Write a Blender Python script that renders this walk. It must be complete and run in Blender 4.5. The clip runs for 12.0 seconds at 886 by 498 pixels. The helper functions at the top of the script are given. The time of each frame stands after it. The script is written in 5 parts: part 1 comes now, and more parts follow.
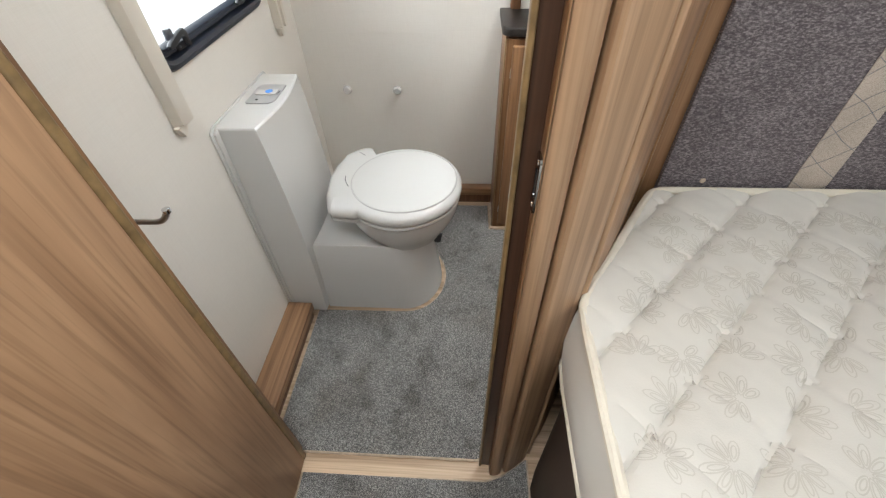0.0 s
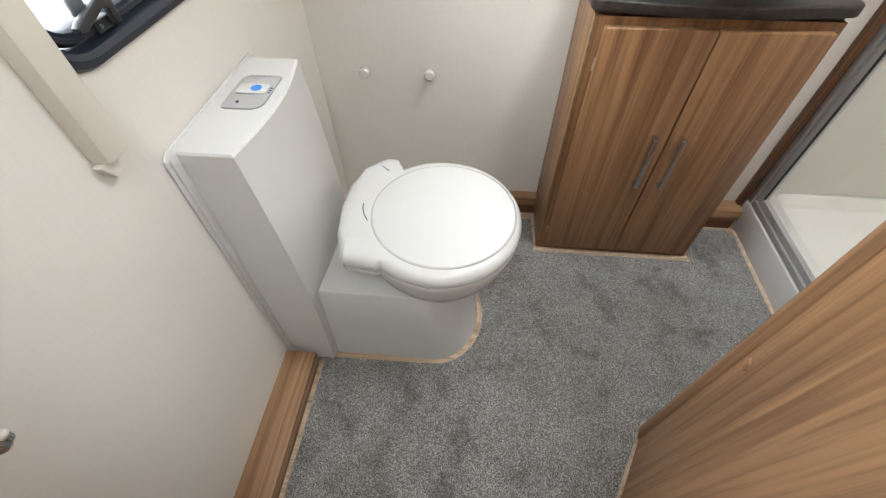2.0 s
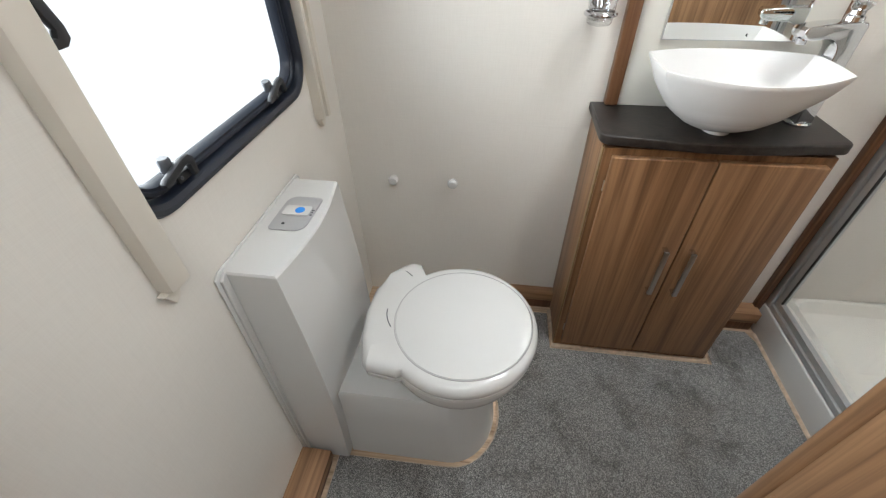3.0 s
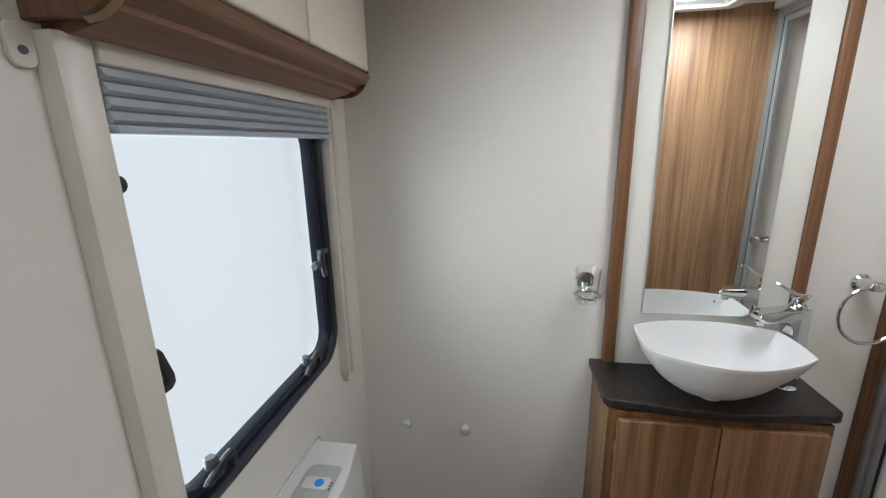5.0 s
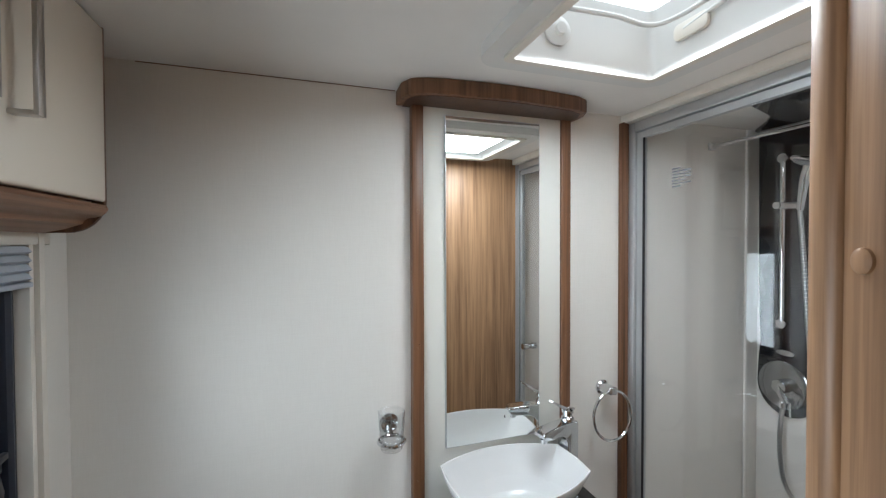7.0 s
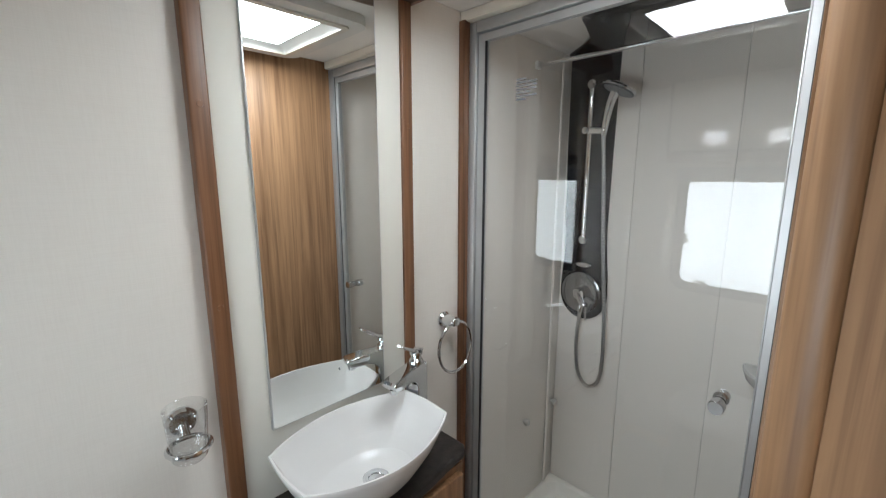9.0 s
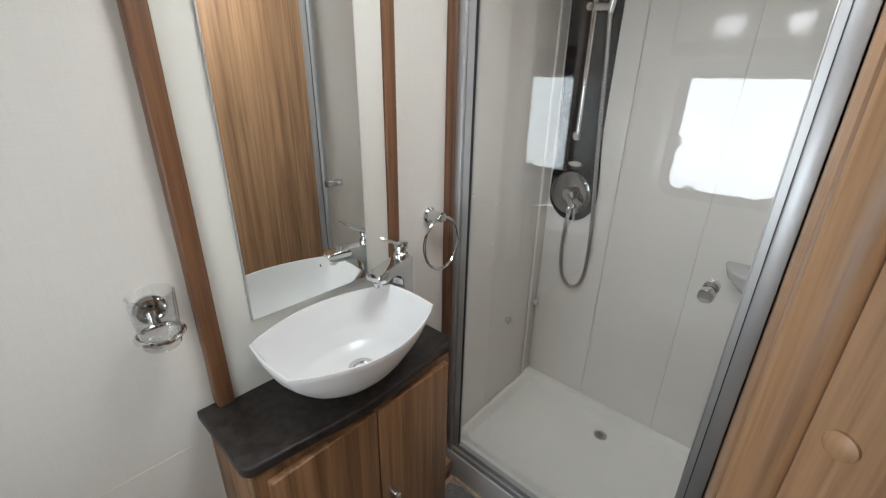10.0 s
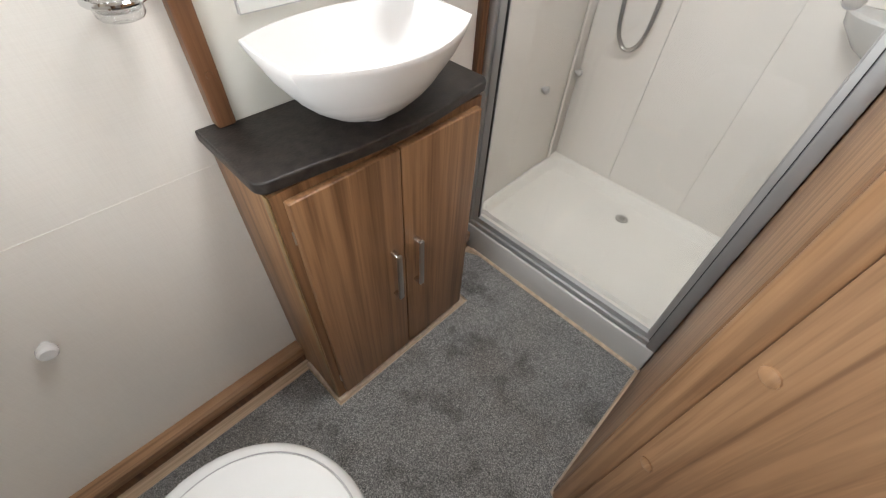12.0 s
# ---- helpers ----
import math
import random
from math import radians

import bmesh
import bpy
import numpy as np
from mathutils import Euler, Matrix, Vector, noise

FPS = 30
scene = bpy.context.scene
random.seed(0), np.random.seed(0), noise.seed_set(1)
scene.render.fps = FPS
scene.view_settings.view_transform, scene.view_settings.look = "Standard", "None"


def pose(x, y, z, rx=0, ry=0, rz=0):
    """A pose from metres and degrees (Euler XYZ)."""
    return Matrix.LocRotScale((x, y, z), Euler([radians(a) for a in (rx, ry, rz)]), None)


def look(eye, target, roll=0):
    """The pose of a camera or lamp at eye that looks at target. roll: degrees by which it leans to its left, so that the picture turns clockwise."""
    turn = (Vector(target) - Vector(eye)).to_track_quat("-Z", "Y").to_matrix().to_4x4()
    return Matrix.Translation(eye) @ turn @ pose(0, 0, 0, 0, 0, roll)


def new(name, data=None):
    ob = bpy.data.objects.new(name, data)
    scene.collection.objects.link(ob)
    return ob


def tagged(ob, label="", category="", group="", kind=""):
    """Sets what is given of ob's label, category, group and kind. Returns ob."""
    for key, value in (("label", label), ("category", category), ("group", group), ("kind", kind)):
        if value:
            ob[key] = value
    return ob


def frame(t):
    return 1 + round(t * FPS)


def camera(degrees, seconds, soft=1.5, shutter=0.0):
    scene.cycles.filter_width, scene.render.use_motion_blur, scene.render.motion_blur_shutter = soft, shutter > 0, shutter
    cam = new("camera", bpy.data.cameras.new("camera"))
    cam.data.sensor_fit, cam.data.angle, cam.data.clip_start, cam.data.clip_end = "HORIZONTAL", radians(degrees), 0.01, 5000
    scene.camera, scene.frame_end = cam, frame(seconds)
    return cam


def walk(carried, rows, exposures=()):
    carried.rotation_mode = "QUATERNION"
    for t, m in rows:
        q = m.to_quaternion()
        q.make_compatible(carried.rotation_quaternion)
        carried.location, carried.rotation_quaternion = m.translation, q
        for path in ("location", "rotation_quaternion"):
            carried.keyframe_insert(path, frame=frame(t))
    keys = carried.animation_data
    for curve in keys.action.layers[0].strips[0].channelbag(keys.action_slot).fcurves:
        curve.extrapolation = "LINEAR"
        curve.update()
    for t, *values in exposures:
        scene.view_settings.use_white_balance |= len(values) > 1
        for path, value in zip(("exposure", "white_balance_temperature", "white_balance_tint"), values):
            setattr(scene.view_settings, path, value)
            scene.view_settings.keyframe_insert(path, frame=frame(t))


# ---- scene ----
cam = camera(94.4, 12.0, 1.25)
PATH = [
    (0, (0.779, 0.535, 1.223), (0.662, 1.938, -0.198), -2.0),
    (0.5, (0.727, 0.64, 1.181), (0.623, 1.969, -0.31), -1.2),
    (1, (0.683, 0.736, 1.151), (0.594, 2.003, -0.394), -0.6),
    (1.5, (0.663, 0.85, 1.128), (0.565, 2.077, -0.448), -0.5),
    (2, (0.643, 0.915, 1.137), (0.518, 2.185, -0.403), -0.6),
    (2.5, (0.632, 0.947, 1.186), (0.455, 2.312, -0.265), -1.1),
    (3, (0.633, 0.942, 1.241), (0.403, 2.438, -0.066), -1.2),
    (3.2, (0.637, 0.932, 1.262), (0.382, 2.487, 0.03), -1.5),
    (4.8, (0.615, 0.927, 1.437), (0.296, 2.81, 0.843), -1.2),
    (5, (0.618, 0.921, 1.444), (0.311, 2.834, 0.95), -1.2),
    (5.5, (0.627, 0.917, 1.481), (0.414, 2.882, 1.174), -1.0),
    (6, (0.617, 0.92, 1.51), (0.625, 2.914, 1.359), -0.8),
    (6.5, (0.626, 0.949, 1.528), (0.916, 2.927, 1.47), -0.5),
    (7, (0.637, 1.012, 1.541), (1.269, 2.909, 1.504), -0.2),
    (7.2, (0.636, 1.041, 1.528), (1.411, 2.884, 1.511), -0.5),
    (8.8, (0.681, 1.256, 1.514), (2.065, 2.669, 1.217), -0.2),
    (9, (0.689, 1.269, 1.503), (2.095, 2.646, 1.143), -0.0),
    (9.5, (0.707, 1.29, 1.474), (2.119, 2.597, 0.926), 0.4),
    (10, (0.722, 1.313, 1.426), (2.103, 2.547, 0.672), 1.1),
    (10.5, (0.731, 1.33, 1.38), (2.041, 2.487, 0.407), 1.9),
    (11, (0.732, 1.343, 1.323), (1.946, 2.416, 0.149), 2.6),
    (11.5, (0.73, 1.354, 1.268), (1.824, 2.336, -0.088), 3.1),
    (12, (0.721, 1.359, 1.212), (1.71, 2.27, -0.268), 3.3),
]
EXPOSURES = [(0.0, 0.48, 6350, 7), (1.5, 0.76, 6350, 7), (3.0, 0.22, 6280, 7), (5.0, -0.47, 6050, 7), (6.0, -0.46, 6000, 5), (7.0, -0.46, 5800, 5), (9.0, -0.60, 6080, 6), (10.0, -0.53, 6180, 7), (11.0, -0.14, 6280, 8.5), (12.0, 0.30, 6500, 10)]
walk(cam, [(t, look(eye, target, roll)) for t, eye, target, roll in PATH], EXPOSURES)

# ---- world and lights ----
world = bpy.data.worlds.new("overcast_sky")
scene.world = world
world.use_nodes = True
_wn = world.node_tree
_sky = _wn.nodes.new("ShaderNodeTexSky")
_sky.sky_type = "NISHITA"
_sky.sun_disc = False
_sky.sun_elevation = radians(48)
_sky.sun_rotation = radians(250)
_bg = _wn.nodes["Background"]
_bg.inputs["Strength"].default_value = 0.12
_wn.links.new(_sky.outputs["Color"], _bg.inputs["Color"])


def day_lamp(name, where, target, width, height, watts, colour=(1.0, 0.98, 0.95), spread=180):
    """Daylight standing in an opening."""
    lamp = bpy.data.lights.new(name, "AREA")
    lamp.shape, lamp.size, lamp.size_y = "RECTANGLE", width, height
    lamp.energy, lamp.color = watts, colour
    lamp.spread = radians(spread)
    ob = new(name, lamp)
    ob.matrix_world = look(where, target)
    return ob


XL, XR, YB, ZC = 0.150, 2.235, 2.100, 1.945      # inside faces of the washroom
WY0, WY1, WZ0, WZ1 = 1.325, 1.905, 0.895, 1.520   # washroom window opening
RX0, RX1, RY0, RY1 = 1.035, 1.405, 1.395, 1.775   # rooflight opening

day_lamp("window_daylight", (0.096, (WY0 + WY1) / 2, (WZ0 + WZ1) / 2), (1, (WY0 + WY1) / 2, (WZ0 + WZ1) / 2), 0.56, 0.61, 5.7, (0.96, 0.985, 1.0), 125)
day_lamp("rooflight_daylight", ((RX0 + RX1) / 2, (RY0 + RY1) / 2, 1.930), ((RX0 + RX1) / 2, (RY0 + RY1) / 2 + 1e-4, 0), 0.27, 0.28, 9.3, (0.97, 0.985, 1.0))
day_lamp("bedroom_window_daylight", (2.262, -0.15, 1.32), (0, -0.15, 1.32), 1.25, 0.56, 7.5, (0.98, 0.99, 1.0))
# this bedroom ceiling lamp is out of view, added to brighten mattress and doorway carpet
day_lamp("unseen_bedroom_daylight", (0.66, 0.44, 1.985), (0.66, 0.4401, 0), 0.44, 0.44, 8.8, (0.98, 0.99, 1.0))


# ---- materials ----
def nodes_of(name):
    m = bpy.data.materials.new(name)
    m.use_nodes = True
    t = m.node_tree
    return m, t, t.nodes["Principled BSDF"]


def add(t, kind, **values):
    n = t.nodes.new(kind)
    for k, v in values.items():
        n.inputs[k.replace("_", " ")].default_value = v
    return n


def ramp(t, fac, stops):
    r = t.nodes.new("ShaderNodeValToRGB")
    while len(r.color_ramp.elements) < len(stops):
        r.color_ramp.elements.new(0.5)
    for e, (p, c) in zip(r.color_ramp.elements, stops):
        e.position, e.color = p, (*c, 1)
    t.links.new(fac, r.inputs[0])
    return r.outputs[0]


def coords(t, scale=(1, 1, 1), rot=(0, 0, 0)):
    c = t.nodes.new("ShaderNodeTexCoord")
    m = t.nodes.new("ShaderNodeMapping")
    m.inputs["Scale"].default_value = scale
    m.inputs["Rotation"].default_value = [radians(a) for a in rot]
    t.links.new(c.outputs["Object"], m.inputs[0])
    return m.outputs[0]


def bump(t, b, height, strength, distance=0.002):
    n = t.nodes.new("ShaderNodeBump")
    n.inputs["Strength"].default_value, n.inputs["Distance"].default_value = strength, distance
    t.links.new(height, n.inputs["Height"])
    t.links.new(n.outputs[0], b.inputs["Normal"])


def noise_tex(t, vec, scale, detail=3.0, rough=0.5, distortion=0.0):
    n = add(t, "ShaderNodeTexNoise", Scale=scale, Detail=detail, Roughness=rough, Distortion=distortion)
    t.links.new(vec, n.inputs["Vector"])
    return n.outputs["Fac"]


def shade(c, k):
    return tuple(min(1.0, v * k) for v in c)


def plain(name, colour, rough=0.5, metal=0.0, vary=0.06, scale=6.0, relief=0.05, grain=180.0, spec=0.5, coat=0.0):
    """Paint, plastic or metal with a soft large variation and a fine grain."""
    m, t, b = nodes_of(name)
    v = coords(t)
    big = noise_tex(t, v, scale, 4)
    t.links.new(ramp(t, big, [(0.3, shade(colour, 1 - vary)), (0.7, shade(colour, 1 + vary))]), b.inputs["Base Color"])
    fine = noise_tex(t, v, grain, 2)
    rr = t.nodes.new("ShaderNodeMapRange")
    rr.inputs["To Min"].default_value, rr.inputs["To Max"].default_value = max(0.02, rough * 0.85), min(1.0, rough * 1.15)
    t.links.new(big, rr.inputs["Value"])
    t.links.new(rr.outputs[0], b.inputs["Roughness"])
    b.inputs["Metallic"].default_value = metal
    b.inputs["Specular IOR Level"].default_value = spec
    b.inputs["Coat Weight"].default_value = coat
    if relief:
        bump(t, b, fine, relief, 0.001)
    return m


def wood(name, dark, light, axis="z", rough=0.42, across=7.0, stripe=0.5, vein=0.7):
    """Printed wood foil, grain along one axis."""
    m, t, b = nodes_of(name)
    k = {"x": 0, "y": 1, "z": 2}[axis]
    s1, s2, s3 = [across] * 3, [across * 3.3] * 3, [130.0] * 3
    s1[k], s2[k], s3[k] = 0.35, 0.5, 3.5
    a = noise_tex(t, coords(t, s1), 1.6, 5, 0.62, 1.0)
    f = noise_tex(t, coords(t, s2), 2.0, 4, 0.6, 0.4)
    p = noise_tex(t, coords(t, s3), 1.0, 2)
    mid = tuple((x + y) / 2 for x, y in zip(dark, light))
    c1 = ramp(t, a, [(0.30, shade(dark, 0.9)), (0.43, mid), (0.52, light), (0.60, mid), (0.72, shade(dark, 1.05))])
    c2 = ramp(t, f, [(0.35, shade(dark, 0.72)), (0.55, light), (0.75, shade(light, 1.12))])
    mix = t.nodes.new("ShaderNodeMix")
    mix.data_type = "RGBA"
    mix.inputs[0].default_value = stripe
    t.links.new(c1, mix.inputs[6])
    t.links.new(c2, mix.inputs[7])
    pores = t.nodes.new("ShaderNodeMix")
    pores.data_type, pores.blend_type = "RGBA", "MULTIPLY"
    pores.inputs[0].default_value = 0.55
    t.links.new(mix.outputs[2], pores.inputs[6])
    t.links.new(ramp(t, p, [(0.35, (0.62, 0.58, 0.55)), (0.5, (1, 1, 1))]), pores.inputs[7])
    s4 = [46.0] * 3
    s4[k] = 0.55
    veins = t.nodes.new("ShaderNodeMix")
    veins.data_type, veins.blend_type = "RGBA", "MULTIPLY"
    veins.inputs[0].default_value = vein
    t.links.new(pores.outputs[2], veins.inputs[6])
    t.links.new(ramp(t, noise_tex(t, coords(t, s4), 1.0, 3, 0.55, 0.35), [(0.30, (0.45, 0.38, 0.33)), (0.40, (0.86, 0.83, 0.80)), (0.50, (1, 1, 1))]), veins.inputs[7])
    t.links.new(veins.outputs[2], b.inputs["Base Color"])
    b.inputs["Roughness"].default_value = rough
    bump(t, b, p, 0.12, 0.0006)
    return m


def glassy(name, tint=(1, 1, 1), strength=1.0, ior=1.5):
    """Thin clear sheet: light passes straight, the faces mirror by Fresnel."""
    m = bpy.data.materials.new(name)
    m.use_nodes = True
    t = m.node_tree
    t.nodes.remove(t.nodes["Principled BSDF"])
    lw = add(t, "ShaderNodeLayerWeight", Blend=0.5)
    pw = t.nodes.new("ShaderNodeMath")
    pw.operation = "POWER"
    pw.inputs[1].default_value = 5.0
    t.links.new(lw.outputs["Facing"], pw.inputs[0])
    fr = t.nodes.new("ShaderNodeMath")
    fr.operation = "MULTIPLY_ADD"
    f0 = ((ior - 1) / (ior + 1)) ** 2
    fr.inputs[1].default_value, fr.inputs[2].default_value = 1 - f0, f0
    t.links.new(pw.outputs[0], fr.inputs[0])
    k = t.nodes.new("ShaderNodeMath")
    k.operation, k.use_clamp = "MULTIPLY", True
    k.inputs[1].default_value = strength
    t.links.new(fr.outputs[0], k.inputs[0])
    tr = t.nodes.new("ShaderNodeBsdfTransparent")
    tr.inputs["Color"].default_value = (*tint, 1)
    gl = t.nodes.new("ShaderNodeBsdfGlossy")
    gl.inputs["Roughness"].default_value = 0.0
    mx = t.nodes.new("ShaderNodeMixShader")
    t.links.new(k.outputs[0], mx.inputs[0])
    t.links.new(tr.outputs[0], mx.inputs[1])
    t.links.new(gl.outputs[0], mx.inputs[2])
    t.links.new(mx.outputs[0], t.nodes["Material Output"].inputs["Surface"])
    return m


def wall_vinyl(name, colour):
    m, t, b = nodes_of(name)
    big = noise_tex(t, coords(t), 2.2, 3)
    weave = noise_tex(t, coords(t, (26, 26, 900)), 1.0, 2)
    weave2 = noise_tex(t, coords(t, (700, 700, 30)), 1.0, 2)
    mixc = t.nodes.new("ShaderNodeMath")
    mixc.operation = "ADD"
    t.links.new(weave, mixc.inputs[0])
    t.links.new(weave2, mixc.inputs[1])
    c = ramp(t, big, [(0.3, shade(colour, 0.965)), (0.7, shade(colour, 1.02))])
    mul = t.nodes.new("ShaderNodeMix")
    mul.data_type, mul.blend_type = "RGBA", "MULTIPLY"
    mul.inputs[0].default_value = 0.5
    t.links.new(c, mul.inputs[6])
    half = t.nodes.new("ShaderNodeMath")
    half.operation = "MULTIPLY"
    half.inputs[1].default_value = 0.5
    t.links.new(mixc.outputs[0], half.inputs[0])
    t.links.new(ramp(t, half.outputs[0], [(0.3, (0.9, 0.89, 0.88)), (0.6, (1, 1, 1))]), mul.inputs[7])
    t.links.new(mul.outputs[2], b.inputs["Base Color"])
    b.inputs["Roughness"].default_value = 0.36
    bump(t, b, mixc.outputs[0], 0.10, 0.0006)
    return m


def carpet_pile(name):
    m, t, b = nodes_of(name)
    vo = add(t, "ShaderNodeTexVoronoi", Scale=560.0)
    t.links.new(coords(t), vo.inputs["Vector"])
    tuft = ramp(t, vo.outputs["Color"], [(0.13, (0.085, 0.084, 0.083)), (0.43, (0.195, 0.191, 0.186)), (0.62, (0.33, 0.323, 0.31)), (0.90, (0.66, 0.645, 0.615))])
    wear = noise_tex(t, coords(t), 7.0, 5, 0.65)
    stain = noise_tex(t, coords(t, (1, 1, 1), (0, 0, 31)), 3.1, 3, 0.6)
    m1 = t.nodes.new("ShaderNodeMix")
    m1.data_type, m1.blend_type = "RGBA", "MULTIPLY"
    m1.inputs[0].default_value = 1.0
    t.links.new(tuft, m1.inputs[6])
    t.links.new(ramp(t, wear, [(0.34, (0.50, 0.485, 0.47)), (0.45, (0.85, 0.85, 0.85)), (0.62, (1.0, 1.0, 1.0))]), m1.inputs[7])
    m2 = t.nodes.new("ShaderNodeMix")
    m2.data_type, m2.blend_type = "RGBA", "MULTIPLY"
    m2.inputs[0].default_value = 1.0
    t.links.new(m1.outputs[2], m2.inputs[6])
    t.links.new(ramp(t, stain, [(0.33, (0.80, 0.76, 0.72)), (0.46, (1, 1, 1))]), m2.inputs[7])
    t.links.new(m2.outputs[2], b.inputs["Base Color"])
    b.inputs["Roughness"].default_value = 1.0
    b.inputs["Specular IOR Level"].default_value = 0.1
    b.inputs["Sheen Weight"].default_value = 0.25
    bump(t, b, vo.outputs["Distance"], 0.9, 0.004)
    return m


def cloth(name, colour, fleck, scale=240.0, relief=0.5):
    m, t, b = nodes_of(name)
    n1 = noise_tex(t, coords(t, (1, 1, 2.2)), scale, 4, 0.7)
    n2 = noise_tex(t, coords(t), 9.0, 3)
    c = ramp(t, n1, [(0.36, shade(colour, 0.6)), (0.5, colour), (0.66, fleck)])
    mu = t.nodes.new("ShaderNodeMix")
    mu.data_type, mu.blend_type = "RGBA", "MULTIPLY"
    mu.inputs[0].default_value = 1.0
    t.links.new(c, mu.inputs[6])
    t.links.new(ramp(t, n2, [(0.3, (0.86, 0.86, 0.86)), (0.7, (1.08, 1.08, 1.08))]), mu.inputs[7])
    t.links.new(mu.outputs[2], b.inputs["Base Color"])
    b.inputs["Roughness"].default_value = 0.95
    b.inputs["Specular IOR Level"].default_value = 0.15
    bump(t, b, n1, relief, 0.0015)
    return m


def damask(name, colour):
    """Cream mattress ticking with a fine weave."""
    m, t, b = nodes_of(name)
    gate = noise_tex(t, coords(t, (1, 1, 1), (0, 0, 20)), 13.0, 2)
    c = ramp(t, gate, [(0.3, shade(colour, 0.97)), (0.7, colour)])
    t.links.new(c, b.inputs["Base Color"])
    b.inputs["Roughness"].default_value = 0.62
    b.inputs["Sheen Weight"].default_value = 0.2
    weave = noise_tex(t, coords(t), 520.0, 2)
    bump(t, b, weave, 0.18, 0.001)
    return m


WALL = wall_vinyl("cream_wall_vinyl", (0.72, 0.69, 0.638))
CEIL = plain("ceiling_board", (0.74, 0.71, 0.67), 0.55, vary=0.03)
WHITE = plain("gloss_white_plastic", (0.59, 0.59, 0.577), 0.2, vary=0.02, scale=3, relief=0.02)
CERAMIC = plain("white_basin_resin", (0.715, 0.71, 0.70), 0.25, vary=0.015, scale=3, relief=0.0)
CREAM = plain("cream_blind_frame", (0.66, 0.615, 0.54), 0.35, vary=0.04, relief=0.04)
CREAMGLOSS = plain("gloss_cream_locker_door", (0.78, 0.71, 0.60), 0.12, vary=0.02, scale=2, relief=0.0, coat=0.4)
CHROME = plain("chrome", (0.70, 0.71, 0.72), 0.06, 1.0, vary=0.03, relief=0.0)
DARKCHROME = plain("dark_chrome", (0.36, 0.37, 0.38), 0.12, 1.0, vary=0.05, relief=0.0)
STEEL = plain("brushed_nickel", (0.52, 0.50, 0.47), 0.3, 1.0, vary=0.08, relief=0.06)
ALU = plain("satin_aluminium", (0.52, 0.53, 0.535), 0.42, 0.7, vary=0.05, relief=0.04)
PALEALU = plain("pale_satin_aluminium", (0.40, 0.405, 0.41), 0.36, 0.6, vary=0.04, relief=0.04)
BLACKRUB = plain("blue_black_rubber", (0.010, 0.014, 0.024), 0.38, vary=0.2, relief=0.05)
BLACKGLOSS = plain("black_gloss_acrylic", (0.010, 0.010, 0.012), 0.07, vary=0.1, relief=0.0, spec=0.3)
BLACK = plain("black_plastic", (0.02, 0.021, 0.024), 0.4, vary=0.2)
COUNTER = plain("charcoal_laminate", (0.024, 0.0195, 0.017), 0.45, vary=0.6, scale=55, relief=0.5, grain=220, spec=0.4)
SHOWERWALL = plain("beige_acrylic_wall", (0.80, 0.765, 0.72), 0.06, vary=0.02, scale=2, relief=0.0, spec=0.2)
TRAY = plain("cream_shower_tray", (0.90, 0.875, 0.82), 0.25, vary=0.04, relief=0.02)
PANELWHITE = plain("white_glass_panel", (0.68, 0.665, 0.605), 0.1, vary=0.015, scale=2, relief=0.0)
BLIND = plain("grey_blind_fabric", (0.40, 0.43, 0.47), 0.7, vary=0.05, relief=0.15, grain=400)
DARKGREY = plain("dark_grey_plastic", (0.085, 0.09, 0.10), 0.35, vary=0.1)
GREYPAD = plain("grey_flush_pad", (0.36, 0.36, 0.36), 0.35, vary=0.05)
BLUE = plain("blue_button", (0.02, 0.23, 0.72), 0.3, vary=0.03)
TAN = plain("tan_carpet_backing", (0.56, 0.45, 0.34), 0.9, vary=0.2, scale=60, relief=0.5)
OLIVE = plain("olive_edge_band", (0.21, 0.135, 0.058), 0.45, vary=0.3, scale=40)
TANBAND = plain("tan_edge_band", (0.34, 0.25, 0.14), 0.4, vary=0.15, scale=40)
HOSE = plain("grey_hose", (0.24, 0.245, 0.25), 0.35, 0.5, vary=0.1)
PIPING = plain("cream_piping", (0.72, 0.67, 0.57), 0.8, vary=0.06, scale=30, relief=0.3, grain=500)
GREYINK = plain("grey_print", (0.16, 0.17, 0.19), 0.5)
ACRYLIC = plain("white_rooflight_plastic", (0.64, 0.63, 0.60), 0.35, vary=0.02)
DARKBASE = plain("dark_bed_base", (0.05, 0.033, 0.024), 0.6, vary=0.2)
WALNUT = wood("walnut_upright", (0.135, 0.064, 0.027), (0.29, 0.157, 0.076), across=8, stripe=0.45, vein=0.5)
WALNUT_Y = wood("walnut_along_y", (0.215, 0.115, 0.058), (0.36, 0.21, 0.115), "y")
WALNUT_X = wood("walnut_along_x", (0.215, 0.115, 0.058), (0.36, 0.21, 0.115), "x")
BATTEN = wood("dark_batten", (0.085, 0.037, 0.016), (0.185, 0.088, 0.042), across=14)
LOCKERWOOD = wood("locker_wood", (0.175, 0.082, 0.040), (0.285, 0.145, 0.074), "y", across=12)
OAK = wood("pale_jamb_wood", (0.31, 0.185, 0.104), (0.45, 0.285, 0.168), stripe=0.4, across=11, vein=0.3)
PANELWOOD = wood("panel_wood", (0.18, 0.089, 0.041), (0.39, 0.226, 0.118), across=5.5, stripe=0.5, vein=0.5)
DOORWOOD = wood("door_wood", (0.25, 0.132, 0.068), (0.43, 0.262, 0.148), across=3.0, stripe=0.35)
FLOORWOOD = wood("pale_vinyl_floor", (0.50, 0.36, 0.23), (0.66, 0.50, 0.35), "x", across=14)
CARPET = carpet_pile("grey_carpet")
